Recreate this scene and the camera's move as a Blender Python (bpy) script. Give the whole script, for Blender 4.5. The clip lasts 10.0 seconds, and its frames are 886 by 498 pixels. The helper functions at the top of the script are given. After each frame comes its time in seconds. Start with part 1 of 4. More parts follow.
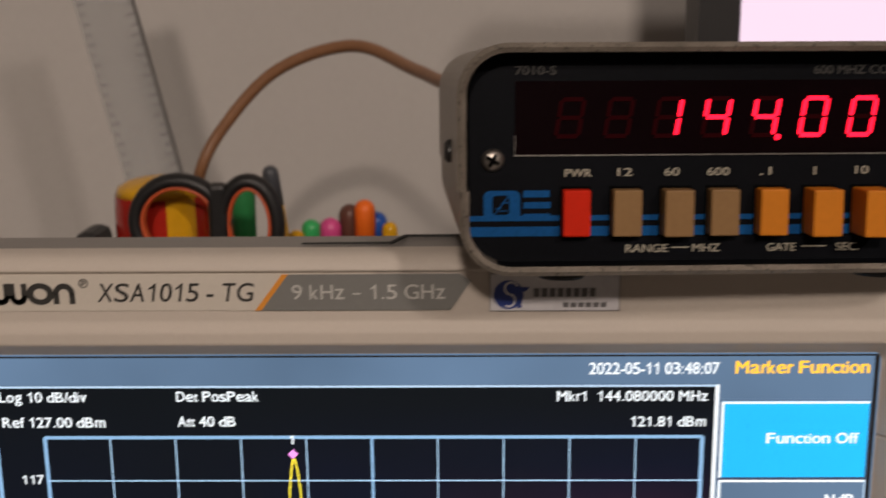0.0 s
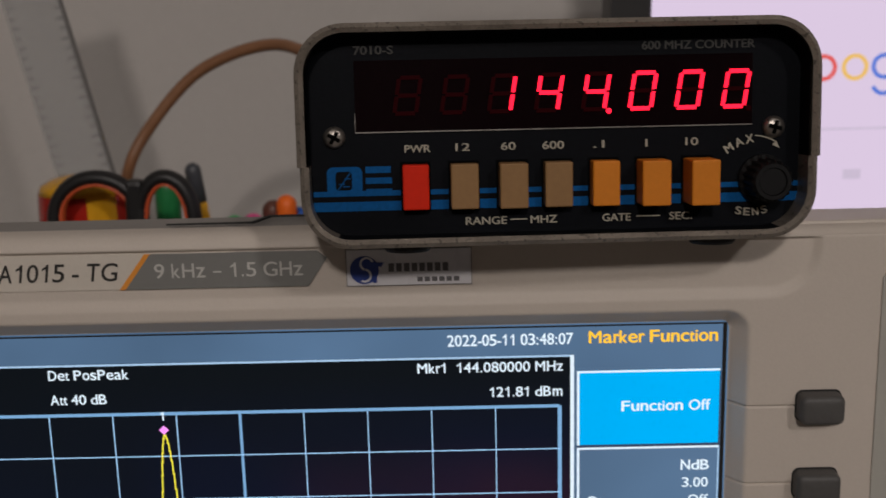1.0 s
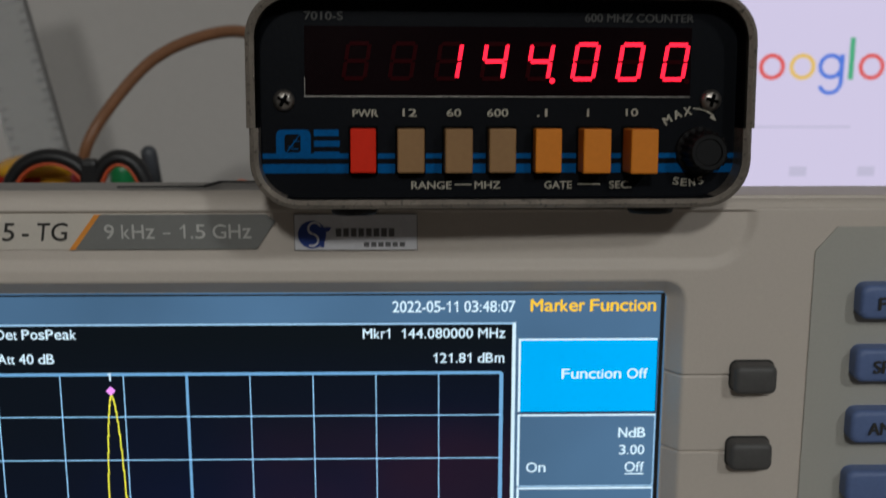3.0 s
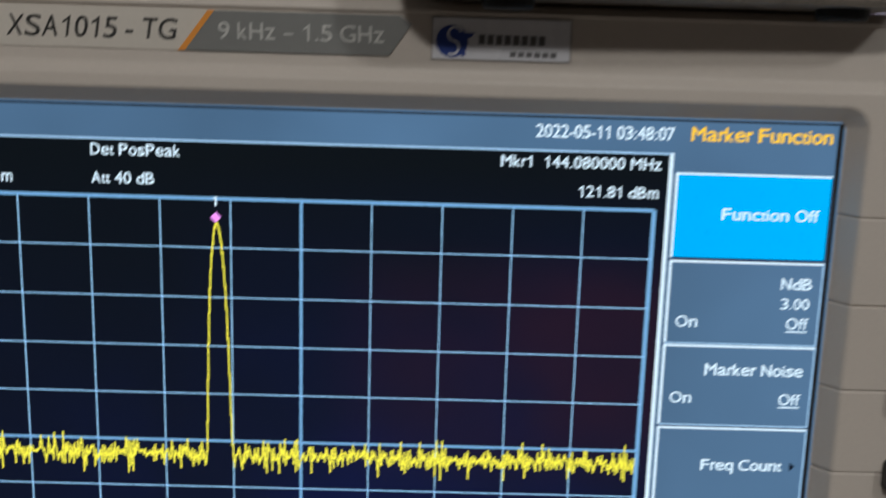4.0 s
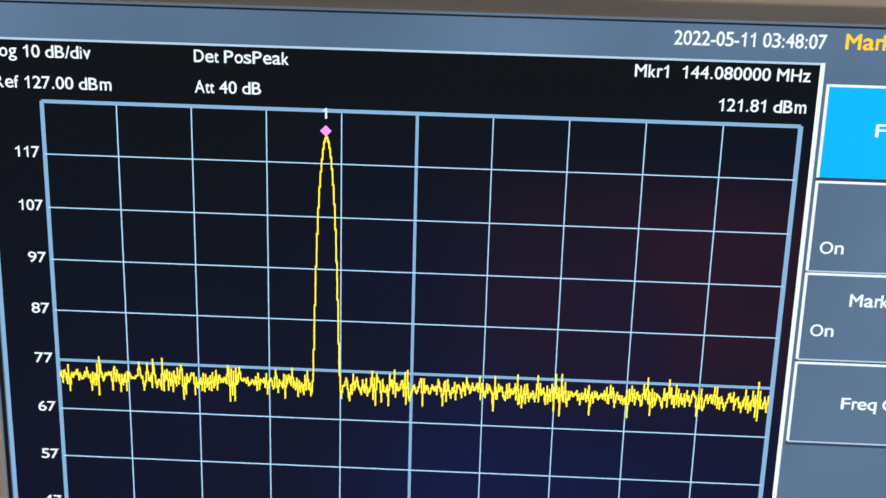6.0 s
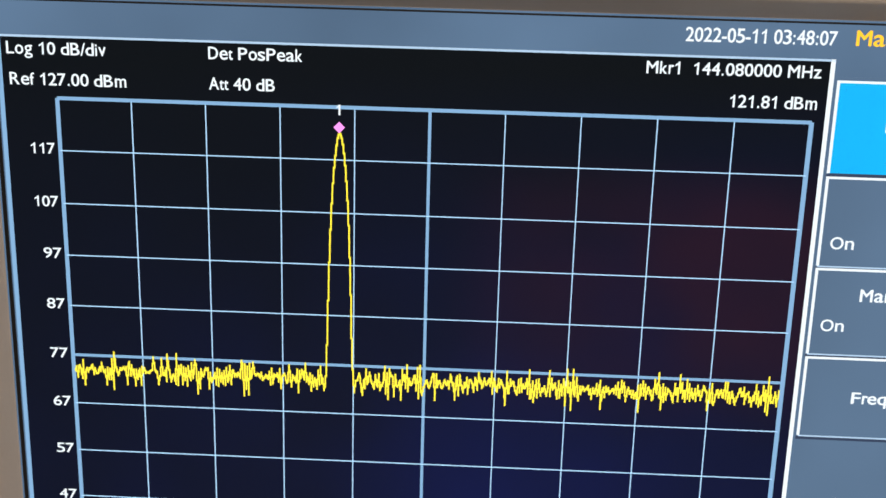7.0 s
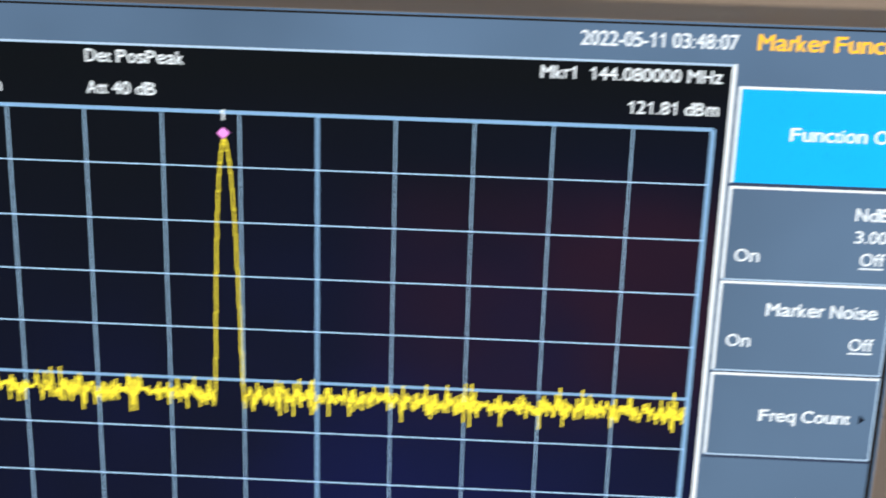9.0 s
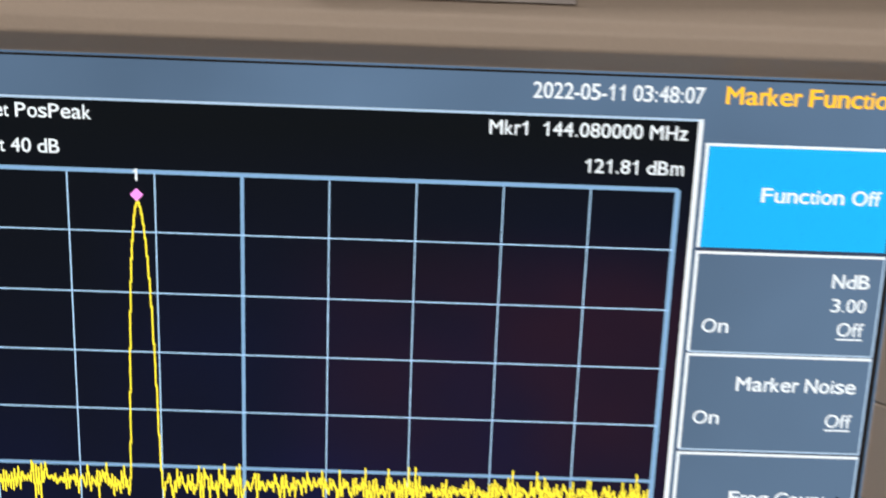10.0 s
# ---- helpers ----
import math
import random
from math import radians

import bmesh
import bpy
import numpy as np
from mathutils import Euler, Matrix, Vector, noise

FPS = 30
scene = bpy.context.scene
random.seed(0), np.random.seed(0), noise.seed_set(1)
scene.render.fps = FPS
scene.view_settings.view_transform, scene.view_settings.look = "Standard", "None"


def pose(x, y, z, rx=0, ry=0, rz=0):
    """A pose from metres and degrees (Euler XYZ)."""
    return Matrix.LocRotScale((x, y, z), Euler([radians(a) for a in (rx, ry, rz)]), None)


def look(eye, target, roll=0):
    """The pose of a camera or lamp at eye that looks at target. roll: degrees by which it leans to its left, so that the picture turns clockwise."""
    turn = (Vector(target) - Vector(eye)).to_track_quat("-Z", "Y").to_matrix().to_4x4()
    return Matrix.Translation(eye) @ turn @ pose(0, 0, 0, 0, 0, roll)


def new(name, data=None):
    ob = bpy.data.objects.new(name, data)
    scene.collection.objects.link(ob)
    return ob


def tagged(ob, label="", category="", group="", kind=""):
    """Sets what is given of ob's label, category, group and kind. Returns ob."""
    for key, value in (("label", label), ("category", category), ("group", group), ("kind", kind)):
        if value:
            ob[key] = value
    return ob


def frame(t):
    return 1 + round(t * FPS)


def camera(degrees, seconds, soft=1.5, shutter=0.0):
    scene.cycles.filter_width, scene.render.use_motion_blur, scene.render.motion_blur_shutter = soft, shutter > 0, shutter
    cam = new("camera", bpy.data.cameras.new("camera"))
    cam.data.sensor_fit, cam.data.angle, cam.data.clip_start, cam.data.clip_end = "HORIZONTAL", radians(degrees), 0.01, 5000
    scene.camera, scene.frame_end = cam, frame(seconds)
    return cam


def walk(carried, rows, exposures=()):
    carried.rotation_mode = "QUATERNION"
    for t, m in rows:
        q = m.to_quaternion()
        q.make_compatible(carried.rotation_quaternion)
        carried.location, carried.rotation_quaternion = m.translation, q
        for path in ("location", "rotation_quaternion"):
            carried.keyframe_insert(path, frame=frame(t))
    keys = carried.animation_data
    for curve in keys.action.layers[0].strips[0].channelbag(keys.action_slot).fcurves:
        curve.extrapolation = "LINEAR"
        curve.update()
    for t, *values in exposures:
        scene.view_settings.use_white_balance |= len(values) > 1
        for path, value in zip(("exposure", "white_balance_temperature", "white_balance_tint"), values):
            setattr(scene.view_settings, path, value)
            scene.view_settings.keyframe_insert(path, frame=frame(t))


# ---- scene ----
cam = camera(41.6, 10.0, 1.5, 0.5)

PATH = [
    (0, (0.00094, -0.00004, 0.98941), (-0.0363, 1.9446, 0.5236), -0.54),
    (0.2, (0.01026, -0.00284, 0.99028), (-0.0315, 1.9457, 0.5414), -0.75),
    (0.5, (0.02344, -0.00682, 0.98611), (-0.0248, 1.9460, 0.5568), -1.16),
    (1, (0.03295, -0.01005, 0.98335), (0.0080, 1.9386, 0.5338), -1.44),
    (1.5, (0.03800, -0.01229, 0.98230), (0.0192, 1.9355, 0.5288), -1.53),
    (2, (0.03901, -0.01814, 0.98441), (0.0338, 1.9292, 0.5284), -1.29),
    (2.2, (0.03873, -0.02109, 0.98593), (0.0450, 1.9260, 0.5290), -1.07),
    (3.3, (0.03342, -0.01427, 0.96190), (0.0754, 1.9398, 0.5378), 0.30),
    (3.4, (0.03172, -0.01146, 0.95664), (0.0643, 1.9401, 0.5204), 0.36),
    (3.5, (0.02996, -0.00863, 0.95072), (0.0502, 1.9431, 0.5145), 0.52),
    (3.6, (0.02675, -0.00696, 0.94484), (0.0417, 1.9463, 0.5152), 0.72),
    (3.8, (0.01547, -0.00130, 0.93595), (0.0445, 1.9514, 0.5045), 1.34),
    (4, (0.00744, 0.00519, 0.93063), (0.0295, 1.9524, 0.4746), 1.70),
    (4.5, (0.00000, 0.01704, 0.92290), (-0.0150, 1.9519, 0.4170), 2.19),
    (5, (-0.00498, 0.02032, 0.91785), (-0.0286, 1.9512, 0.3972), 2.03),
    (5.5, (-0.00687, 0.02086, 0.91762), (-0.0543, 1.9508, 0.3949), 1.87),
    (7, (-0.00933, 0.01871, 0.91804), (-0.0786, 1.9450, 0.3846), 1.55),
    (7.5, (-0.00989, 0.01858, 0.91899), (-0.0834, 1.9446, 0.3852), 1.65),
    (8, (-0.01006, 0.01989, 0.91836), (-0.0867, 1.9472, 0.3896), 1.53),
    (8.5, (-0.00788, 0.02318, 0.91911), (-0.0950, 1.9467, 0.3783), 1.49),
    (8.7, (-0.00223, 0.02553, 0.91842), (-0.0892, 1.9468, 0.3696), 1.34),
    (9, (0.01152, 0.02971, 0.91924), (-0.0477, 1.9540, 0.3775), 1.80),
    (9.2, (0.01759, 0.03301, 0.91947), (-0.0111, 1.9659, 0.4064), 1.96),
    (9.5, (0.02049, 0.03916, 0.92036), (0.0254, 1.9756, 0.4203), 2.06),
    (9.7, (0.01991, 0.04276, 0.92100), (0.0289, 1.9785, 0.4183), 2.09),
    (10, (0.01232, 0.05386, 0.92320), (0.0385, 1.9870, 0.4110), 2.15),
]
EXPOSURES = [(0, 0.42, 6950, 14), (0.45, 0.06, 6600, 11), (1, -0.02, 6250, 10), (2.2, 0.0, 6000, 4), (3.5, -0.1, 5600, -1), (4.3, 0.12, 5950, 6), (5.2, 0.2, 6400, 9), (7, 0.22, 6700, 11), (8.3, 0.35, 6850, 12), (9.1, 0.38, 6700, 11), (9.6, 0.2, 6850, 12), (10, 0.22, 6850, 12)]
walk(cam, [(t, look(eye, target, roll)) for t, eye, target, roll in PATH], EXPOSURES)

cam.data.dof.use_dof = True
cam.data.dof.focus_distance = 0.245
cam.data.dof.aperture_fstop = 30.0

# ---- world and light ----
wd = bpy.data.worlds.new("room_dark")
scene.world = wd
wd.use_nodes = True
wd.node_tree.nodes["Background"].inputs[0].default_value = (0.9, 0.8, 0.7, 1)
wd.node_tree.nodes["Background"].inputs[1].default_value = 0.02


def area(name, eye, target, size, watts, col):
    d = bpy.data.lights.new(name, "AREA")
    d.shape, d.size, d.energy, d.color = "DISK", size, watts, col
    o = new(name, d)
    o.matrix_world = look(eye, target)
    return o


area("ceiling_lamp_front", (0.02, -2.60, 2.42), (0.05, 0.25, 0.92), 0.24, 29, (1.0, 0.885, 0.80))
area("ceiling_lamp_side", (1.33, -1.95, 2.42), (0.05, 0.25, 0.92), 0.18, 13, (1.0, 0.90, 0.83))


# ---- materials ----
def lin(r, g, b):
    out = []
    for c in (r, g, b):
        c /= 255
        out.append(c / 12.92 if c <= 0.04045 else ((c + 0.055) / 1.055) ** 2.4)
    return (*out, 1.0)


def mat(name, col, rough=0.5, metal=0.0, grain=600.0, vary=0.06, bump=0.0, wear=0.0, spec=0.5, coat=0.0, big=25.0):
    m = bpy.data.materials.new(name)
    m.use_nodes = True
    nt = m.node_tree
    b = nt.nodes["Principled BSDF"]
    b.inputs["Roughness"].default_value, b.inputs["Metallic"].default_value = rough, metal
    b.inputs["Specular IOR Level"].default_value = spec
    b.inputs["Coat Weight"].default_value = coat
    tc = nt.nodes.new("ShaderNodeTexCoord")
    n1, n2 = nt.nodes.new("ShaderNodeTexNoise"), nt.nodes.new("ShaderNodeTexNoise")
    n1.inputs["Scale"].default_value, n2.inputs["Scale"].default_value = grain, big
    n1.inputs["Detail"].default_value, n2.inputs["Detail"].default_value = 4, 5
    for n in (n1, n2):
        nt.links.new(tc.outputs["Object"], n.inputs["Vector"])
    add = nt.nodes.new("ShaderNodeMath")
    add.operation = "ADD"
    nt.links.new(n1.outputs["Fac"], add.inputs[0])
    nt.links.new(n2.outputs["Fac"], add.inputs[1])
    mr = nt.nodes.new("ShaderNodeMapRange")
    mr.inputs["From Min"].default_value, mr.inputs["From Max"].default_value = 0.6, 1.4
    nt.links.new(add.outputs[0], mr.inputs["Value"])
    mix = nt.nodes.new("ShaderNodeMix")
    mix.data_type = "RGBA"
    nt.links.new(mr.outputs["Result"], mix.inputs["Factor"])
    mix.inputs["A"].default_value = (*[c * (1 - vary) for c in col[:3]], 1)
    mix.inputs["B"].default_value = (*[min(1, c * (1 + vary)) for c in col[:3]], 1)
    out = mix.outputs["Result"]
    if wear:
        n3 = nt.nodes.new("ShaderNodeTexNoise")
        n3.inputs["Scale"].default_value, n3.inputs["Detail"].default_value = 900, 10
        nt.links.new(tc.outputs["Object"], n3.inputs["Vector"])
        r3 = nt.nodes.new("ShaderNodeMapRange")
        r3.inputs["From Min"].default_value, r3.inputs["From Max"].default_value = 0.56, 0.68
        nt.links.new(n3.outputs["Fac"], r3.inputs["Value"])
        mx = nt.nodes.new("ShaderNodeMix")
        mx.data_type = "RGBA"
        nt.links.new(r3.outputs["Result"], mx.inputs["Factor"])
        nt.links.new(out, mx.inputs["A"])
        mx.inputs["B"].default_value = (*[c * (1 - wear) for c in col[:3]], 1)
        out = mx.outputs["Result"]
    nt.links.new(out, b.inputs["Base Color"])
    rr = nt.nodes.new("ShaderNodeMapRange")
    rr.inputs["To Min"].default_value, rr.inputs["To Max"].default_value = max(0.02, rough - 0.06), min(1, rough + 0.06)
    nt.links.new(n2.outputs["Fac"], rr.inputs["Value"])
    nt.links.new(rr.outputs["Result"], b.inputs["Roughness"])
    if bump:
        bp = nt.nodes.new("ShaderNodeBump")
        bp.inputs["Strength"].default_value, bp.inputs["Distance"].default_value = bump, 0.0003
        nt.links.new(n1.outputs["Fac"], bp.inputs["Height"])
        nt.links.new(bp.outputs["Normal"], b.inputs["Normal"])
    return m


def glow(name, col, power=1.0, rough=0.42, base=0.004, spec=0.12, uneven=0.0):
    m = bpy.data.materials.new(name)
    m.use_nodes = True
    b = m.node_tree.nodes["Principled BSDF"]
    b.inputs["Base Color"].default_value = (base, base, base, 1)
    b.inputs["Roughness"].default_value = rough
    b.inputs["Specular IOR Level"].default_value = spec
    b.inputs["Emission Color"].default_value = col
    b.inputs["Emission Strength"].default_value = power
    if uneven:
        nt = m.node_tree
        tc, n, r = nt.nodes.new("ShaderNodeTexCoord"), nt.nodes.new("ShaderNodeTexNoise"), nt.nodes.new("ShaderNodeMapRange")
        n.inputs["Scale"].default_value, n.inputs["Detail"].default_value = 14, 3
        r.inputs["From Min"].default_value, r.inputs["From Max"].default_value = 0.3, 0.7
        r.inputs["To Min"].default_value, r.inputs["To Max"].default_value = power * (1 - uneven), power * (1 + uneven)
        nt.links.new(tc.outputs["Object"], n.inputs["Vector"])
        nt.links.new(n.outputs["Fac"], r.inputs["Value"])
        nt.links.new(r.outputs["Result"], b.inputs["Emission Strength"])
    return m


BEIGE = mat("beige_plastic", (0.575, 0.515, 0.455), 0.5, 0, 1400, 0.03, 0.12, spec=0.28, big=12)
GREYTOP = mat("grey_top_plastic", (0.23, 0.215, 0.20), 0.36, 0, 1400, 0.05, 0.15)
PADGREY = mat("grey_keypad_plastic", (0.42, 0.41, 0.37), 0.5, 0, 1400, 0.04, 0.1)
SOFTKEY = mat("dark_rubber_key", (0.075, 0.072, 0.07), 0.55, 0, 900, 0.1, 0.15)
BLUEKEY = mat("blue_rubber_key", (0.115, 0.165, 0.34), 0.5, 0, 900, 0.08, 0.12)
PLATEGREY = mat("grey_label", (0.20, 0.20, 0.19), 0.45, 0, 900, 0.04)
ORANGEPAINT = mat("orange_label", (0.78, 0.30, 0.04), 0.45)
INK = mat("black_ink", (0.035, 0.033, 0.03), 0.5)
PALEINK = mat("pale_ink", (0.55, 0.54, 0.51), 0.5)
STRIPLABEL = mat("label_strip_plastic", (0.62, 0.57, 0.50), 0.36, 0, 900, 0.03)
PAPER = mat("glossy_sticker_paper", (0.72, 0.71, 0.74), 0.28, 0, 600, 0.04)
GREYINK = mat("thin_black_print", (0.13, 0.125, 0.13), 0.45)
BLUEINK = mat("blue_ink", (0.03, 0.06, 0.28), 0.35, 0, 500, 0.15)
CASE = mat("worn_grey_metal_case", (0.255, 0.222, 0.186), 0.40, 0.4, 900, 0.30, 0.6, wear=0.6, big=160)
PANEL = mat("black_front_panel", (0.0030, 0.0037, 0.0056), 0.5, 0, 900, 0.3, 0.15, spec=0.07)
FILTER = mat("dark_red_filter", (0.0050, 0.0016, 0.0024), 0.16, 0, 300, 0.1, spec=0.2)
RIMMETAL = mat("bare_edge_metal", (0.30, 0.28, 0.26), 0.38, 0.8, 500, 0.2, 0.3)
CREAM = mat("cream_print", (0.39, 0.355, 0.28), 0.55, 0, 1500, 0.2)
CREAMDIM = mat("shaded_print", (0.026, 0.024, 0.021), 0.55, 0, 1500, 0.3)
BLUEPAINT = mat("blue_paint", (0.004, 0.080, 0.255), 0.5, 0, 1200, 0.25, spec=0.08)
REDBTN = mat("red_button_plastic", (0.64, 0.020, 0.004), 0.6, 0, 800, 0.06, 0.08, spec=0.15)
TANBTN = mat("tan_button_plastic", (0.265, 0.150, 0.062), 0.5, 0, 800, 0.08, 0.1, spec=0.25)
ORBTN = mat("orange_button_plastic", (0.62, 0.20, 0.014), 0.5, 0, 800, 0.06, 0.1, spec=0.22)
# near-black that paints the shade inside button and screw slots
SLOT = mat("slot_shade_black", (0.003, 0.003, 0.003), 0.9, spec=0.02)
STEEL = mat("screw_steel", (0.33, 0.30, 0.27), 0.34, 0.9, 900, 0.4, 0.5, wear=0.6)
BLACKPL = mat("black_plastic", (0.011, 0.0105, 0.011), 0.46, 0, 800, 0.15, 0.1)
KNOBBLACK = mat("matt_black_knob", (0.0045, 0.0045, 0.005), 0.5, 0, 800, 0.2, 0.15, spec=0.2)
RUBBER = mat("black_rubber", (0.015, 0.015, 0.015), 0.7, 0, 700, 0.15, 0.2)
# tone of the unseen walls, lowered so less bounced light fills the shadows
ROOM = mat("unseen_wall_dark", (0.22, 0.21, 0.20), 0.85, 0, 260, 0.03, 0.25, big=4)
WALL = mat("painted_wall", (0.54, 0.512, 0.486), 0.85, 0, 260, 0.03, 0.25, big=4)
DESKM = mat("desk_laminate", (0.22, 0.20, 0.175), 0.5, 0, 200, 0.12, 0.1)
FLOORM = mat("floor_boards", (0.22, 0.19, 0.16), 0.5, 0, 60, 0.15, 0.1)
CEILM = mat("ceiling_paint", (0.45, 0.43, 0.41), 0.9, 0, 120, 0.02)
CABLEM = mat("brown_cable_jacket", (0.26, 0.125, 0.062), 0.42, 0, 400, 0.12, 0.08)
RED = mat("red_plastic", (0.42, 0.02, 0.012), 0.13, 0, 300, 0.1)
YELLOW = mat("yellow_plastic", (0.70, 0.36, 0.015), 0.15, 0, 300, 0.1)
SCORANGE = mat("orange_grip", (0.62, 0.10, 0.03), 0.45, 0, 300, 0.1)
GREEN = mat("green_plastic", (0.02, 0.20, 0.06), 0.35, 0, 300, 0.1)
BRIGHTGREEN = mat("bright_green_plastic", (0.03, 0.42, 0.12), 0.35)
PINK = mat("pink_plastic", (0.72, 0.08, 0.28), 0.35)
BROWN = mat("brown_plastic", (0.13, 0.05, 0.035), 0.4)
NEON = mat("bright_orange_plastic", (1.0, 0.17, 0.012), 0.5)
CAPBLUE = mat("blue_plastic", (0.02, 0.10, 0.45), 0.35)
PENDARK = mat("dark_pen_end", (0.06, 0.065, 0.075), 0.4)
BODYGREY = mat("pale_pen_body", (0.5, 0.5, 0.5), 0.4)


def ruler_material():
    m = mat("clear_grey_acrylic", (0.46, 0.46, 0.46), 0.28, 0, 300, 0.05)
    nt = m.node_tree
    b = nt.nodes["Principled BSDF"]
    tr = nt.nodes.new("ShaderNodeBsdfTransparent")
    tr.inputs[0].default_value = (0.94, 0.95, 0.95, 1)
    mx = nt.nodes.new("ShaderNodeMixShader")
    mx.inputs[0].default_value = 0.30
    nt.links.new(tr.outputs[0], mx.inputs[1])
    nt.links.new(b.outputs[0], mx.inputs[2])
    nt.links.new(mx.outputs[0], nt.nodes["Material Output"].inputs["Surface"])
    return m


RULER = ruler_material()
RULERINK = mat("faded_grey_ink", (0.16, 0.155, 0.15), 0.6)

# lit parts of the displays
SLATE = glow("lcd_slate", lin(80, 105, 132), 1.15, uneven=0.22)
MENUSLATE = glow("lcd_menu_slate", lin(80, 104, 130), 1.15, uneven=0.16)
CYAN = glow("lcd_cyan", lin(0, 176, 244), 1.02, uneven=0.06)
LINE = glow("lcd_grid_line", lin(114, 154, 190), 1.28)
THINLINE = glow("lcd_thin_line", lin(154, 193, 226), 1.32)
PALELINE = glow("lcd_pale_line", lin(158, 186, 212), 1.2)
WHITE = glow("lcd_white", lin(228, 240, 248), 1.05)
DARK = glow("lcd_dark", lin(14, 20, 34), 1.0)
SHADE = glow("lcd_button_shade", lin(48, 60, 82), 1.2)
TITLE = glow("lcd_orange", lin(248, 190, 50), 1.2)
TRACE = glow("lcd_yellow", lin(244, 226, 64), 1.2)
MARKER = glow("lcd_pink", lin(242, 146, 238), 1.2)
LED = glow("led_red", (1.0, 0.009, 0.030, 1), 2.6, 0.3)
# unlit segments: faint emission painted for light leaking from the lit ones
LEDOFF = glow("led_leak_glow", (0.30, 0.003, 0.016, 1), 0.036, 0.3, base=0.0015, spec=0.03)


def lcd_black():
    m = glow("lcd_black", (0, 0, 0, 1), 1.0, 0.3, base=0.003, spec=0.13)
    nt = m.node_tree
    b = nt.nodes["Principled BSDF"]
    tc = nt.nodes.new("ShaderNodeTexCoord")
    sp = nt.nodes.new("ShaderNodeSeparateXYZ")
    nt.links.new(tc.outputs["Object"], sp.inputs[0])
    n = nt.nodes.new("ShaderNodeTexNoise")
    n.inputs["Scale"].default_value, n.inputs["Detail"].default_value = 22, 2
    nt.links.new(tc.outputs["Object"], n.inputs["Vector"])
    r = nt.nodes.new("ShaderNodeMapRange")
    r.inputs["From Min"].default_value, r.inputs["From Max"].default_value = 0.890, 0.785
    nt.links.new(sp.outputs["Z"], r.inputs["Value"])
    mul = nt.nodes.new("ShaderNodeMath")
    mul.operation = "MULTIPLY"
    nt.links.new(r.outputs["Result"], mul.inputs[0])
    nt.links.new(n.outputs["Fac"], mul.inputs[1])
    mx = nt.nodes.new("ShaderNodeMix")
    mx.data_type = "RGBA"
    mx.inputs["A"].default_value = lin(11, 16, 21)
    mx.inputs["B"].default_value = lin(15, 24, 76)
    # broad soft reflection painted into the emission as wine-red towards one side
    def ramp(out, lo, hi):
        r_ = nt.nodes.new("ShaderNodeMapRange")
        r_.interpolation_type = "SMOOTHSTEP"
        r_.inputs["From Min"].default_value, r_.inputs["From Max"].default_value = lo, hi
        nt.links.new(out, r_.inputs["Value"])
        return r_.outputs["Result"]

    def times(a, b):
        m_ = nt.nodes.new("ShaderNodeMath")
        m_.operation = "MULTIPLY"
        nt.links.new(a, m_.inputs[0])
        nt.links.new(b, m_.inputs[1])
        return m_.outputs[0]
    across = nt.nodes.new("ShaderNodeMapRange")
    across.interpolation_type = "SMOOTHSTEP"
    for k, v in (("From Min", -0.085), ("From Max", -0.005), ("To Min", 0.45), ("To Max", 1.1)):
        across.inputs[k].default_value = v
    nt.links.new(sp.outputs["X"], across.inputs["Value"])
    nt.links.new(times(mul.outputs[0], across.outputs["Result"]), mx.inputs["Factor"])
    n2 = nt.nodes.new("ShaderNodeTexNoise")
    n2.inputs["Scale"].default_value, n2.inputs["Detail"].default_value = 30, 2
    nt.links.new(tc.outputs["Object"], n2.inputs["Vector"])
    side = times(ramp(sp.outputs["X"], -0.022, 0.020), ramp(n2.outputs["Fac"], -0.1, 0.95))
    reflection_patch = times(side, times(ramp(sp.outputs["Z"], 0.875, 0.858), ramp(sp.outputs["Z"], 0.806, 0.836)))
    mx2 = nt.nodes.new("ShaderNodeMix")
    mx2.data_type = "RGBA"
    nt.links.new(reflection_patch, mx2.inputs["Factor"])
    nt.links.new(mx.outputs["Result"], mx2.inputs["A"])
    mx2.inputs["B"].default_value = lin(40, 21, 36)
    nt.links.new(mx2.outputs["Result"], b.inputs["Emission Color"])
    return m


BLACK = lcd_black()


def page_material():
    return glow("monitor_white_page", lin(236, 214, 236), 0.88, 0.4)


PAGE = page_material()
PG_RED, PG_YEL, PG_BLUE, PG_GREEN, PG_GREY = (glow("page_" + n, lin(*c), 1.0) for n, c in (
    ("red", (226, 92, 88)), ("yellow", (238, 190, 100)), ("blue", (92, 122, 210)), ("green", (90, 170, 120)), ("grey", (205, 188, 206))))


# ---- builders ----
def mesh_of(bm, name, material, smooth=False):
    bmesh.ops.recalc_face_normals(bm, faces=bm.faces)
    me = bpy.data.meshes.new(name)
    bm.to_mesh(me)
    bm.free()
    me.materials.append(material)
    if smooth:
        for p in me.polygons:
            p.use_smooth = True
    return me


def empty(name, x, y, z, label, category, group=""):
    o = new(name)
    o.empty_display_size = 0.02
    o.location = (x, y, z)
    return tagged(o, label, category, group)


def hang(o, parent):
    o.parent = parent
    if parent.type == "EMPTY":
        o.matrix_parent_inverse = Matrix.Translation(-parent.location)
    return o


def part(name, bm, material, parent, label="", smooth=False):
    o = hang(new(name, mesh_of(bm, name, material, smooth)), parent)
    return tagged(o, label) if label else o


def single(name, bm, material, label, category, kind="", group="", smooth=False):
    return tagged(new(name, mesh_of(bm, name, material, smooth)), label, category, group, kind)


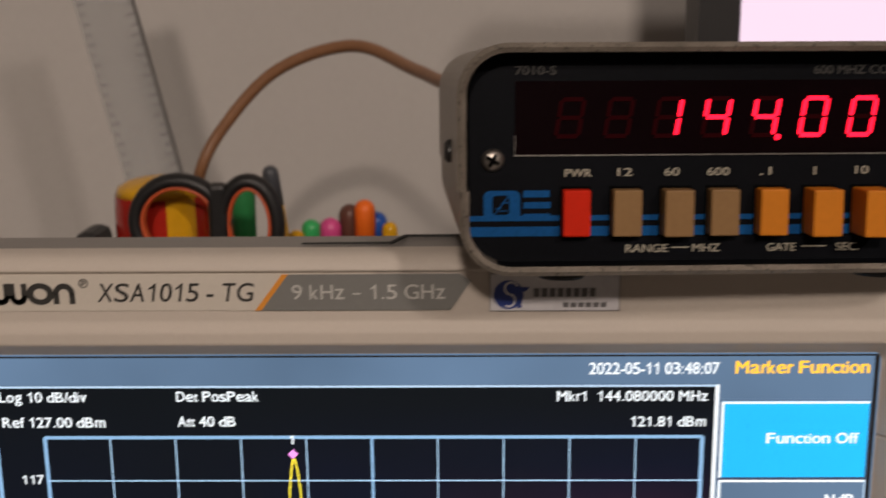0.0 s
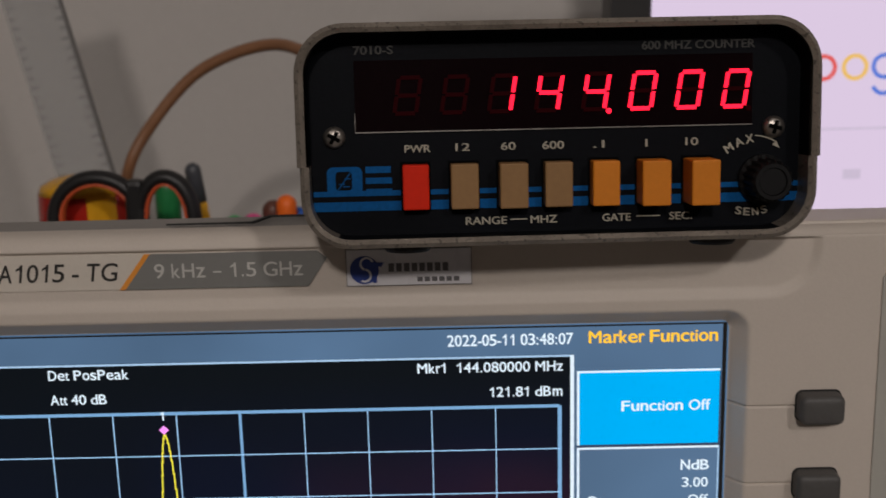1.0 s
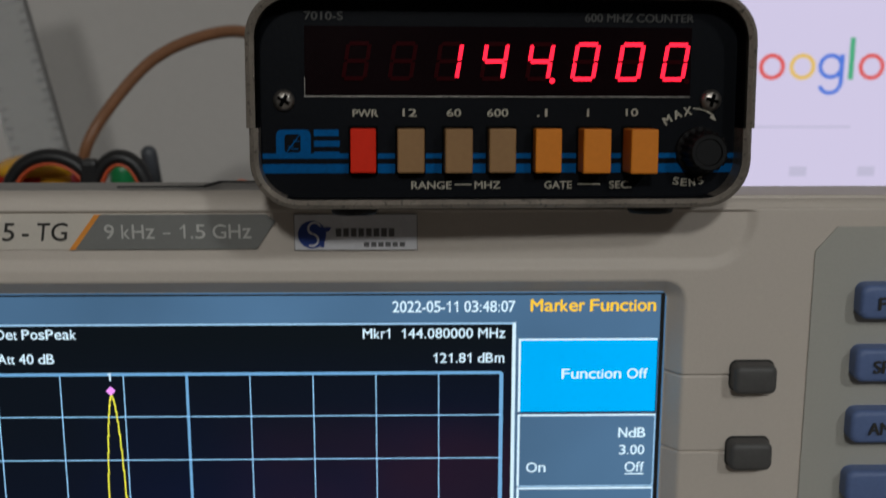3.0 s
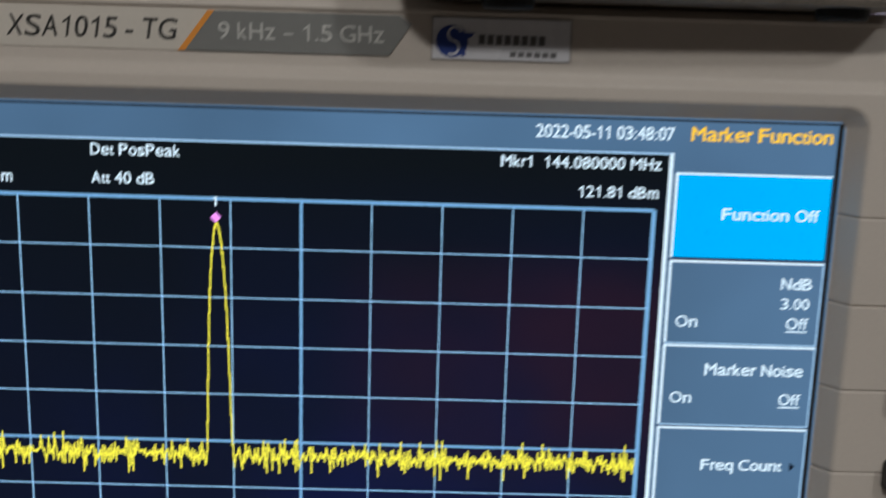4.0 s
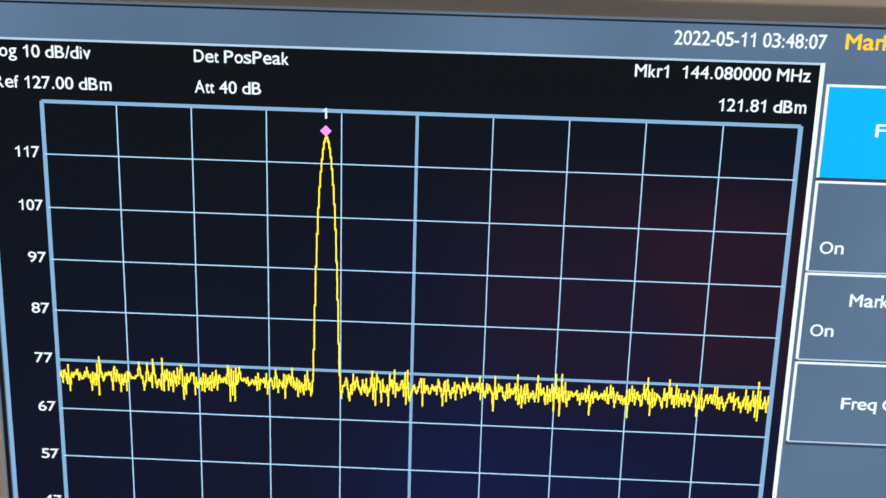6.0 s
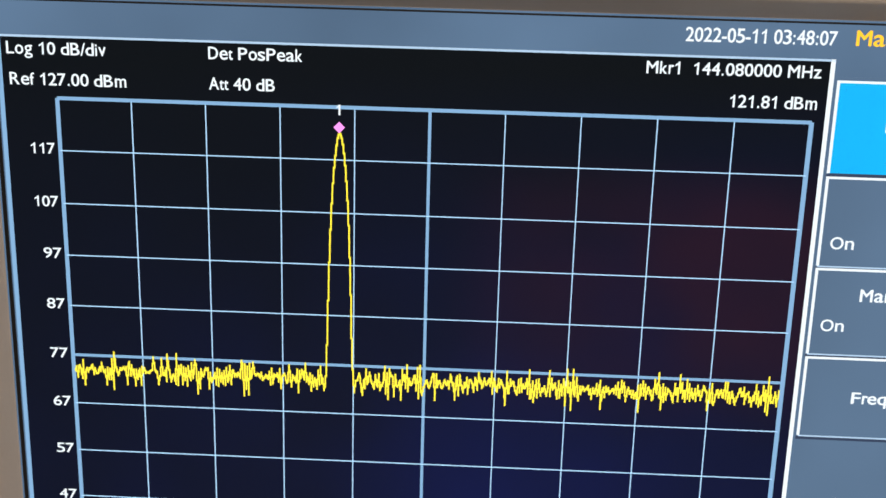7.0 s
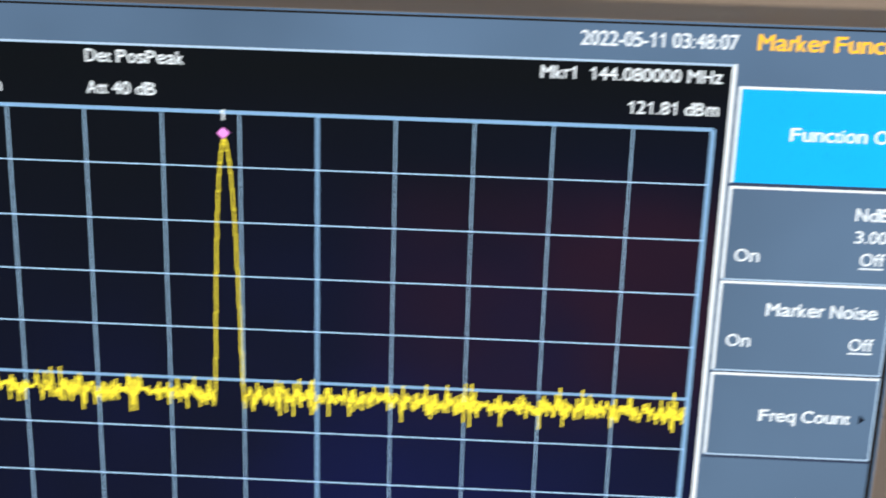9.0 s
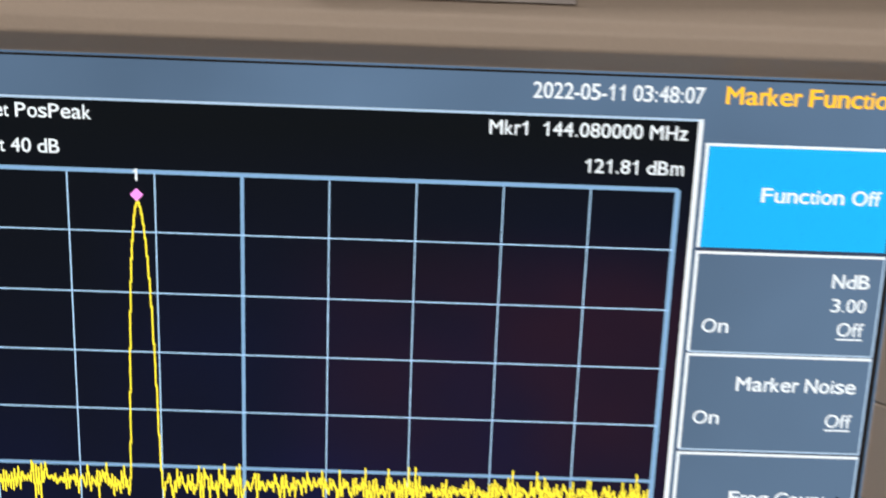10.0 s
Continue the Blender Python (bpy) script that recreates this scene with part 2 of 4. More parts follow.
def box(x0, x1, y0, y1, z0, z1, bev=0.0, seg=2, bm=None):
    bm = bm or bmesh.new()
    r = bmesh.ops.create_cube(bm, size=1, matrix=Matrix.Translation(((x0 + x1) / 2, (y0 + y1) / 2, (z0 + z1) / 2)) @ Matrix.Diagonal((x1 - x0, y1 - y0, z1 - z0, 1)))
    if bev:
        es = list({e for v in r["verts"] for e in v.link_edges})
        bmesh.ops.bevel(bm, geom=es, offset=bev, segments=seg, affect="EDGES", profile=0.5)
    return bm


def turned(profile, m, n=32, bm=None):
    """A solid of revolution about z from (radius, height) pairs, placed by m."""
    bm = bm or bmesh.new()
    rings = [[bm.verts.new(m @ Vector((r * math.cos(2 * math.pi * i / n), r * math.sin(2 * math.pi * i / n), h))) for i in range(n)] for r, h in profile]
    for a, b in zip(rings, rings[1:]):
        for i in range(n):
            bm.faces.new((a[i], a[(i + 1) % n], b[(i + 1) % n], b[i]))
    bm.faces.new(rings[0][::-1])
    bm.faces.new(rings[-1])
    return bm


def tube(points, radius, n=14, bm=None, closed=False, squash=1.0):
    bm = bm or bmesh.new()
    pts = [Vector(p) for p in points]
    rings = []
    for i, p in enumerate(pts):
        if closed:
            d = pts[(i + 1) % len(pts)] - pts[i - 1]
        else:
            d = pts[min(i + 1, len(pts) - 1)] - pts[max(i - 1, 0)]
        d.normalize()
        side = d.cross(Vector((0, 1, 0)))
        side = side.normalized() if side.length > 1e-4 else Vector((1, 0, 0))
        up = side.cross(d)
        r = radius(i / (len(pts) - 1)) if callable(radius) else radius
        rings.append([bm.verts.new(p + r * (math.cos(2 * math.pi * k / n) * side + squash * math.sin(2 * math.pi * k / n) * up)) for k in range(n)])
    pairs = list(zip(rings, rings[1:])) + ([(rings[-1], rings[0])] if closed else [])
    for a, b in pairs:
        for k in range(n):
            bm.faces.new((a[k], a[(k + 1) % n], b[(k + 1) % n], b[k]))
    if not closed:
        bm.faces.new(rings[0][::-1])
        bm.faces.new(rings[-1])
    return bm


def rrect(x0, x1, z0, z1, r, n=8):
    pts = []
    for cx, cz, a0 in ((x1 - r, z1 - r, 0), (x0 + r, z1 - r, 90), (x0 + r, z0 + r, 180), (x1 - r, z0 + r, 270)):
        for i in range(n + 1):
            a = radians(a0 + 90 * i / n)
            pts.append((cx + r * math.cos(a), cz + r * math.sin(a)))
    return pts


def plate(outline, y0, y1, bm=None):
    """A flat piece facing -y: outline in (x, z), from y0 (front) to y1."""
    bm = bm or bmesh.new()
    f = [bm.verts.new((x, y0, z)) for x, z in outline]
    b = [bm.verts.new((x, y1, z)) for x, z in outline]
    bm.faces.new(f)
    bm.faces.new(b[::-1])
    for i in range(len(f)):
        j = (i + 1) % len(f)
        bm.faces.new((f[i], b[i], b[j], f[j]))
    return bm


def flat(x0, x1, z0, z1, y, t=0.00012, bm=None):
    return plate([(x0, z0), (x1, z0), (x1, z1), (x0, z1)], y, y + t, bm)


def ring(cx, cz, r1, r0, y, n=40, t=0.00012, sx=1.0, a0=0.0, a1=360.0):
    bm = bmesh.new()
    full = a1 - a0 >= 360
    k = n if full else n + 1
    vs = []
    for i in range(k):
        a = radians(a0 + (a1 - a0) * i / n)
        vs.append([bm.verts.new((cx + sx * r * math.cos(a), yy, cz + r * math.sin(a))) for r, yy in ((r1, y), (r0, y), (r0, y + t), (r1, y + t))])
    for i in range(n):
        a, b = vs[i], vs[(i + 1) % k]
        for j in range(4):
            bm.faces.new((a[j], a[(j + 1) % 4], b[(j + 1) % 4], b[j]))
    if not full:
        bm.faces.new(vs[0])
        bm.faces.new(vs[-1][::-1])
    return bm


def pillow(x0, x1, z0, z1, r, y0, y1, soft=0.0014, dome=0.0003):
    """A rounded key facing -y, from its front y0 back to y1."""
    bm = bmesh.new()
    loops = [(0.0, y1)] + [(soft * (1 - math.cos(a)), y0 + dome + soft * (1 - math.sin(a))) for a in [math.pi / 2 * k / 5 for k in range(6)]]
    rings = []
    for ins, y in loops:
        rings.append([bm.verts.new((x, y, z)) for x, z in rrect(x0 + ins, x1 - ins, z0 + ins, z1 - ins, max(0.0004, r - ins * 0.6), 6)])
    for a, b in zip(rings, rings[1:]):
        for i in range(len(a)):
            j = (i + 1) % len(a)
            bm.faces.new((a[i], a[j], b[j], b[i]))
    c = bm.verts.new(((x0 + x1) / 2, y0, (z0 + z1) / 2))
    for i in range(len(rings[-1])):
        bm.faces.new((rings[-1][i], rings[-1][(i + 1) % len(rings[-1])], c))
    return bm


CAP = {}


def lettering(txt, bold):
    c = bpy.data.curves.new("lettering", "FONT")
    c.body, c.offset, c.resolution_u = txt, bold, 4
    o = bpy.data.objects.new("lettering", c)
    scene.collection.objects.link(o)
    bpy.context.view_layer.update()
    me = bpy.data.meshes.new_from_object(o.evaluated_get(bpy.context.evaluated_depsgraph_get()))
    bpy.data.objects.remove(o)
    bpy.data.curves.remove(c)
    return me


def words(name, txt, x0, x1, z, cap, y, material, parent, bold=0.0, turn=0.0):
    """Lettering that faces -y from x0 to x1, baseline z, capitals cap high."""
    if 0 not in CAP:
        h = lettering("H", 0)
        CAP[0] = max(v.co.y for v in h.vertices)
        bpy.data.meshes.remove(h)
    me = lettering(txt, 0)
    xs = [v.co.x for v in me.vertices]
    a, b = min(xs), max(xs)
    k = cap / CAP[0]
    w = (x1 - x0) / (b - a)
    cx = (x0 + x1) / 2
    for v in me.vertices:
        px, pz = x0 + (v.co.x - a) * w, z + v.co.y * k
        if turn:
            s, c = math.sin(radians(turn)), math.cos(radians(turn))
            px, pz = cx + (px - cx) * c - (pz - z) * s, z + (px - cx) * s + (pz - z) * c
        v.co = (px, y, pz)
    me.materials.clear()
    me.materials.append(material)
    me.name = name
    if bold:
        # heavier strokes: the letters laid over themselves a hair apart
        bm = bmesh.new()
        for i, (dx, dz) in enumerate(((-1, 0), (1, 0), (0, -1), (0, 1), (0, 0))):
            n = len(bm.verts)
            bm.from_mesh(me)
            bm.verts.ensure_lookup_table()
            for v in bm.verts[n:]:
                v.co += Vector((dx * bold * cap, -0.000012 * i, 0.6 * dz * bold * cap))
        bm.to_mesh(me)
        bm.free()
    return hang(new(name, me), parent)


# advance and ink limits of an even sans lettering, in thousandths of its size
ADVANCE = {" ": 278, ".": 278, ":": 278, "-": 333, "/": 278, "f": 278, "t": 278, "i": 222, "l": 222, "r": 333, "c": 500, "k": 500, "s": 500, "v": 500, "z": 500, "m": 833, "M": 833}
ADVANCE |= {c: 556 for c in "0123456789abdeghnopqu"} | {c: 667 for c in "ABEKPSVXY"} | {"T": 611, "–": 556} | {c: 722 for c in "CDHNRU"} | {"F": 611, "L": 556, "O": 778, "G": 778}
INK_LIMITS = {"1": (109, 371), ".": (91, 187), ":": (91, 187), "-": (32, 302), "–": (90, 470), "/": (0, 278), "i": (66, 156), "l": (66, 156), "f": (9, 280), "t": (17, 270), "r": (65, 345)}
LOW = set("acegmnopqrsuvz")
ONE = [(283, 0), (371, 0), (371, 719), (314, 719), (250, 632), (109, 548), (109, 465), (283, 560)]
GLYPH = {}


def glyph(ch):
    if ch not in GLYPH:
        me = lettering(ch, 0)
        GLYPH[ch] = ([(v.co.x, v.co.y) for v in me.vertices], [tuple(p.vertices) for p in me.polygons])
        bpy.data.meshes.remove(me)
    return GLYPH[ch]


def screen_words(name, txt, x0, x1, z, cap, y, material, parent, bold=0.02, lean=0.0):
    """Even lettering that faces -y: each character set in its own cell between x0 and x1."""
    top = max(b for a, b in glyph("H")[0])
    low = max(b for a, b in glyph("x")[0])
    cells, pen_x = [], 0
    for ch in txt:
        adv = ADVANCE[ch]
        side = 0.1 if ch in "BDEFHKLMNPRbhkmnpu" else 0.065
        cells.append((ch, *(pen_x + v for v in INK_LIMITS.get(ch, (side * adv, adv * (1 - side))))))
        pen_x += adv
    first, last = min(c[1] for c in cells if c[0] != " "), max(c[2] for c in cells if c[0] != " ")
    k = (x1 - x0) / (last - first)
    bm = bmesh.new()
    for i, (dx, dz) in enumerate(((-1, 0), (1, 0), (0, -0.7), (0, 0.7)) if bold else ((0, 0),)):
        for ch, a, b in cells:
            if ch == " ":
                continue
            if ch == "1":
                pts, faces = ONE, [tuple(range(len(ONE)))]
                vs = [(a + px - 109, pz / 719 * cap) for px, pz in pts]
            else:
                pts, faces = glyph(ch)
                lo, hi = min(p[0] for p in pts), max(p[0] for p in pts)
                tall = 0.725 * top / low if ch in LOW else 1.0
                vs = [(a + (px - lo) / (hi - lo) * (b - a), pz * (tall if pz > 0 else 1) / top * cap) for px, pz in pts]
            made = [bm.verts.new((x0 + (px - first) * k + lean * pz + dx * bold * cap, y - 0.000012 * i, z + pz + dz * bold * cap)) for px, pz in vs]
            for f in faces:
                bm.faces.new([made[j] for j in f])
    me = bpy.data.meshes.new(name)
    bm.to_mesh(me)
    bm.free()
    me.materials.append(material)
    return hang(new(name, me), parent)


# ---- room ----
DESK = 0.712
for nm, b, m_, lab in (
    ("wall_north", (-2.1, 2.1, 0.740, 0.840, 0, 2.5), WALL, "plain off-white painted wall behind the bench"),
    ("wall_south", (-2.1, 2.1, -4.7, -4.6, 0, 2.5), ROOM, "unseen wall, darkened to cut bounced light"),
    ("wall_west", (-2.2, -2.1, -4.6, 0.740, 0, 2.5), ROOM, "unseen wall, darkened to cut bounced light"),
    ("wall_east", (2.1, 2.2, -4.6, 0.740, 0, 2.5), ROOM, "unseen wall, darkened to cut bounced light"),
    ("floor", (-2.2, 2.2, -4.7, 0.840, -0.1, 0), FLOORM, "brown floor"),
    ("ceiling", (-2.2, 2.2, -4.7, 0.840, 2.5, 2.6), CEILM, "plain white ceiling"),
):
    single(nm, box(*b), m_, lab, nm.split("_")[0], kind="structure")

desk = empty("desk", 0.1, 0.2, 0, "wood laminate workbench against the wall", "desk")
part("desk_top", box(-0.9, 1.1, -0.15, 0.736, DESK - 0.03, DESK, 0.002), DESKM, desk)
for lx in (-0.86, 1.04):
    for ly in (-0.11, 0.69):
        part("leg", box(lx - 0.02, lx + 0.02, ly - 0.02, ly + 0.02, 0, DESK - 0.03, 0.002), DESKM, desk)

# ---- spectrum analyzer ----
FX0, FX1, FZ0, FZ1 = -0.142, 0.279, 0.722, 0.9268
SX0, SX1, SZ0, SZ1 = -0.1135, 0.0975, 0.7440, 0.9015
FACE = 0.2555
KEYZ = [0.8814 - 0.0200 * i for i in range(7)]

analyzer = empty("spectrum_analyzer", 0.07, 0.31, DESK, "beige bench spectrum analyzer with a lit colour screen", "spectrum analyzer")


def sd_rrect(x, z, x0, x1, z0, z1, r):
    qx = abs(x - (x0 + x1) / 2) - (x1 - x0) / 2 + r
    qz = abs(z - (z0 + z1) / 2) - (z1 - z0) / 2 + r
    return math.hypot(max(qx, 0), max(qz, 0)) + min(max(qx, qz), 0) - r


def face_depth(x, z):
    """Depth of the moulded front at (x, z)."""
    y = FACE
    # shallow label channel along the top
    d = sd_rrect(x, z, FX0 - 0.02, 0.1180, 0.9088, 0.96, 0.012)
    if z < FZ1 - 0.0038:
        u = min(1, max(0, (0.0006 - d) / 0.0030))
        y += 0.0013 * u * u * (3 - 2 * u)
    # bevel down to the screen
    d = sd_rrect(x, z, SX0, SX1, SZ0, SZ1, 0.0012)
    e = sd_rrect(x, z, SX0 - 0.0042, SX1 + 0.0042, SZ0 - 0.0042, SZ1 + 0.0042, 0.0054)
    if e < 0:
        y = min(FACE + 0.0046, FACE + 0.0046 * min(1, -e / 0.0038))
    # seams that lead to the soft keys
    if SX1 - 0.001 < x < 0.116:
        for k in KEYZ:
            s = abs(z - k)
            if s < 0.0003:
                y += 0.0011 * (1 - s / 0.0003)
    # rounded top, bottom and side edges
    r = 0.0042
    for v in (z - (FZ1 - r), (FZ0 + r) - z, x - (FX1 - r), (FX0 + r) - x):
        if v > 0:
            y += r - math.sqrt(max(0, r * r - min(v, r) ** 2))
    return y


def steps(a, b, step):
    n = max(1, round((b - a) / step))
    return [a + (b - a) * i / n for i in range(n)]


def front_panel():
    xs = steps(FX0, SX0 - 0.005, 0.0016) + steps(SX0 - 0.005, SX0 + 0.001, 0.0005) + steps(SX0 + 0.001, 0.095, 0.003) + steps(0.095, 0.124, 0.0005) + steps(0.124, FX1 - 0.005, 0.004) + steps(FX1 - 0.005, FX1, 0.0006) + [FX1]
    zs = steps(FZ0, FZ0 + 0.005, 0.0006) + steps(FZ0 + 0.005, SZ0 - 0.005, 0.002) + steps(SZ0 - 0.005, SZ0 + 0.001, 0.0005) + steps(SZ0 + 0.001, 0.897, 0.003) + steps(0.897, FZ1, 0.0004) + [FZ1]
    for k in KEYZ:
        zs += [k + o for o in (-0.0006, -0.0003, 0, 0.0003, 0.0006)]
    for v in (SX0, SX1):
        xs.append(v)
    zs += [SZ0, SZ1]
    xs, zs = sorted(set(round(v, 6) for v in xs)), sorted(set(round(v, 6) for v in zs))
    bm = bmesh.new()
    grid = [[None] * len(zs) for _ in xs]
    for i, x in enumerate(xs):
        for j, z in enumerate(zs):
            if SX0 + 0.0001 < x < SX1 - 0.0001 and SZ0 + 0.0001 < z < SZ1 - 0.0001:
                continue
            grid[i][j] = bm.verts.new((x, face_depth(x, z), z))
    for i in range(len(xs) - 1):
        for j in range(len(zs) - 1):
            q = (grid[i][j], grid[i + 1][j], grid[i + 1][j + 1], grid[i][j + 1])
            cx, cz = (xs[i] + xs[i + 1]) / 2, (zs[j] + zs[j + 1]) / 2
            if None in q or (SX0 < cx < SX1 and SZ0 < cz < SZ1):
                continue
            bm.faces.new(q)
    # returns: outer walls back to the case, inner walls behind the screen
    edges = [e for e in bm.edges if e.is_boundary]
    ret = bmesh.ops.extrude_edge_only(bm, edges=edges)
    for v in (g for g in ret["geom"] if isinstance(g, bmesh.types.BMVert)):
        inner = SX0 - 0.002 < v.co.x < SX1 + 0.002 and SZ0 - 0.002 < v.co.z < SZ1 + 0.002
        v.co.y = 0.2625 if inner else 0.2640
    return bm


def settle(me):
    """The top steps down a little past the middle."""
    for v in me.vertices:
        if v.co.z > 0.9235:
            u = min(1, max(0, (v.co.x - 0.002) / 0.01))
            v.co.z -= 0.0016 * u * min(1, (v.co.z - 0.9235) / 0.0015)


fp = part("front_panel", front_panel(), BEIGE, analyzer, "beige moulded plastic front", smooth=True)


def rear_case():
    prof = [(0.2640, FZ1 - 0.0004), (0.2735, FZ1 + 0.0004), (0.2765, FZ1 - 0.002), (0.290, 0.905), (0.372, 0.900), (0.378, 0.894), (0.378, 0.730), (0.372, FZ0), (0.2640, FZ0)]
    bm = bmesh.new()
    rows = []
    for x in (FX0, 0.002, 0.012, FX1):
        side = 1 if x == FX0 else -1 if x == FX1 else 0
        rows.append([bm.verts.new((x + side * (0.0012 if k < 1 or k > 7 else 0.008 + 0.012 * min(1, (y - 0.264) / 0.02)), y, z)) for k, (y, z) in enumerate(prof)])
    n = len(prof)
    for a, b in zip(rows, rows[1:]):
        for i in range(n):
            j = (i + 1) % n
            bm.faces.new((a[i], a[j], b[j], b[i]))
    bm.faces.new(rows[0][::-1])
    bm.faces.new(rows[-1])
    return bm


rc = part("rear_case", rear_case(), GREYTOP, analyzer, "grey plastic rear case")
part("top_cover", box(0.108, FX1 - 0.004, 0.2600, 0.2745, FZ1 - 0.006, FZ1 - 0.0009, 0.0008), BEIGE, analyzer, "beige top cover")
settle(fp.data)
settle(rc.data)
part("top_rib", box(0.006, 0.104, 0.335, 0.366, 0.895, 0.9180, 0.0015), GREYTOP, analyzer)
part("handle_flap", plate([(-0.037, 0.2644), (-0.0165, 0.2650), (-0.0135, 0.2725), (0.004, 0.2725), (0.004, 0.2716), (-0.0128, 0.2716), (-0.0158, 0.2640), (-0.037, 0.2640)], 0, 0.0004), RUBBER, analyzer)
hf = bpy.data.objects["handle_flap"]
for v in hf.data.vertices:
    v.co = (v.co.x, v.co.z, FZ1 + 0.0006 + v.co.y)
for fx in (-0.11, 0.25):
    for fy in (0.275, 0.36):
        part("foot", box(fx - 0.015, fx + 0.015, fy - 0.008, fy + 0.008, DESK, FZ0 + 0.001, 0.002), RUBBER, analyzer)

# keypad panel and keys
pad = [(0.1375, 0.9190), (0.1325, 0.9130), (0.1325, 0.740), (0.1375, 0.735), (0.268, 0.735), (0.273, 0.740), (0.273, 0.9130), (0.268, 0.9190)]
part("keypad_panel", plate(pad, FACE - 0.0005, FACE + 0.002), PADGREY, analyzer, "grey keypad panel with clipped corners")
for k in KEYZ:
    # dark plate around the key paints the shade in its gap
    part("key_slot", plate(rrect(0.1132, 0.1244, k - 0.0039, k + 0.0041, 0.0019), FACE - 0.0001, FACE + 0.001), RUBBER, analyzer)
    kb = pillow(0.1135, 0.1241, k - 0.0036, k + 0.0037, 0.0017, 0.2506, FACE + 0.002)
    part("soft_key", kb, SOFTKEY, analyzer, smooth=True)
KEYTXT = ("FREQ", "SPAN", "AMPT")
for row in range(9):
    for col in range(2):
        zc, xl = 0.9012 - 0.0159 * row, 0.1428 + 0.024 * col
        kb = pillow(xl, xl + 0.0185, zc - 0.0043, zc + 0.0043, 0.0022, 0.2500, FACE + 0.002)
        key = part("function_key", kb, BLUEKEY, analyzer, smooth=True)
        if col == 0 and row < 3:
            words("key_lettering", KEYTXT[row], xl + 0.0042, xl + 0.0143, zc - 0.0016, 0.0031, 0.2497, INK, key, bold=0.04)

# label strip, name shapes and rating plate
LY = FACE + 0.0010
part("label_strip", plate([(-0.132, 0.9141), (-0.02, 0.9141), (-0.02, 0.9228), (-0.132, 0.9228)], LY, LY + 0.0008), STRIPLABEL, analyzer, "smooth beige name strip")
strip = bpy.data.objects["label_strip"]
YT = LY - 0.00015
screen_words("model_lettering", "XSA1015 - TG", -0.0838, -0.0482, 0.9163, 0.0043, YT, INK, strip, bold=0.012, lean=0.16)
part("name_shape", ring(-0.0970, 0.9182, 0.0026, 0.0013, YT, sx=1.2), INK, strip)


def twin_cup(x0, w, th):
    """Two round-bottomed cups side by side, in one outline of even strokes."""
    bm = bmesh.new()
    zt, r = 0.9205, w / 4
    for k in range(2):
        cx = x0 + r + 2 * r * k
        mid = [(cx + (r - th / 2) * math.cos(a), 0.9156 + r + (r - th / 2) * math.sin(a)) for a in [math.pi + math.pi * i / 14 for i in range(15)]]
        mid = [(cx - r + th / 2, zt)] + mid + [(cx + r - th / 2, zt)]
        for (xa, za), (xb, zb) in zip(mid, mid[1:]):
            d = Vector((xb - xa, zb - za)).normalized() * (th / 2)
            e = d * 0.3
            bm.faces.new([bm.verts.new((px, YT - 0.00002 * k, pz)) for px, pz in ((xa - d.y - e.x, za + d.x - e.y), (xb - d.y + e.x, zb + d.x + e.y), (xb + d.y + e.x, zb - d.x + e.y), (xa + d.y - e.x, za - d.x - e.y))])
    return bm


part("name_shape", twin_cup(-0.1082, 0.0082, 0.0013), INK, strip)
part("name_shape", ring(-0.0915, 0.9182, 0.0025, 0.0012, YT, sx=1.0, a0=-5, a1=185), INK, strip)
for bx in (-0.0940, -0.0903):
    part("name_shape", flat(bx, bx + 0.0013, 0.9158, 0.9184, YT), INK, strip)
part("name_shape", ring(-0.0869, 0.9207, 0.0011, 0.00088, YT), INK, strip)
part("name_shape", ring(-0.0868, 0.9209, 0.00045, 0.00022, YT, 16), INK, strip)
part("name_shape", flat(-0.08735, -0.08705, 0.9201, 0.9213, YT), INK, strip)
rp = part("rating_plate", plate([(-0.0398, 0.9226), (-0.0005, 0.9226), (0.0018, 0.9208), (-0.0028, 0.9141), (-0.0462, 0.9141)], LY - 0.0003, LY + 0.0006), PLATEGREY, analyzer, "grey slanted rating plate with pale lettering")
part("orange_stripe", plate([(-0.0412, 0.9226), (-0.0398, 0.9226), (-0.0462, 0.9141), (-0.0476, 0.9141)], LY - 0.0004, LY + 0.0006), ORANGEPAINT, rp)
screen_words("rating_lettering", "9 kHz – 1.5 GHz", -0.0390, -0.0040, 0.9168, 0.0034, LY - 0.00045, PALEINK, rp, bold=0.008)
for o in [strip, rp] + list(strip.children) + list(rp.children):
    for v in o.data.vertices:
        v.co.x += 0.0004
        v.co.z -= 0.0004

sticker = empty("dealer_sticker", 0.021, FACE, 0.9175, "small white dealer sticker with a blue emblem", "sticker")
sticker.location.z -= 0.0005
SY = FACE + 0.0009
part("sticker_sheet", plate(rrect(0.0066, 0.0362, 0.9133, 0.9222, 0.0003, 3), SY, SY + 0.0007), PAPER, sticker)
for b in ((0.0066, 0.0362, 0.9133, 0.91342), (0.0066, 0.0362, 0.92208, 0.9222), (0.0066, 0.00672, 0.9133, 0.9222), (0.03608, 0.0362, 0.9133, 0.9222)):
    part("border_line", flat(*b, SY - 0.0001), INK, sticker)
part("emblem_disc", ring(0.0109, 0.9172, 0.0034, 0.00001, SY - 0.0001), BLUEINK, sticker, "dark blue disc")
part("emblem_swoosh", ring(0.0115, 0.9187, 0.0017, 0.0012, SY - 0.0002, 20, a0=20, a1=250), PAPER, sticker)
part("emblem_swoosh", ring(0.0109, 0.9159, 0.0017, 0.0012, SY - 0.0002, 20, a0=-120, a1=80), PAPER, sticker)
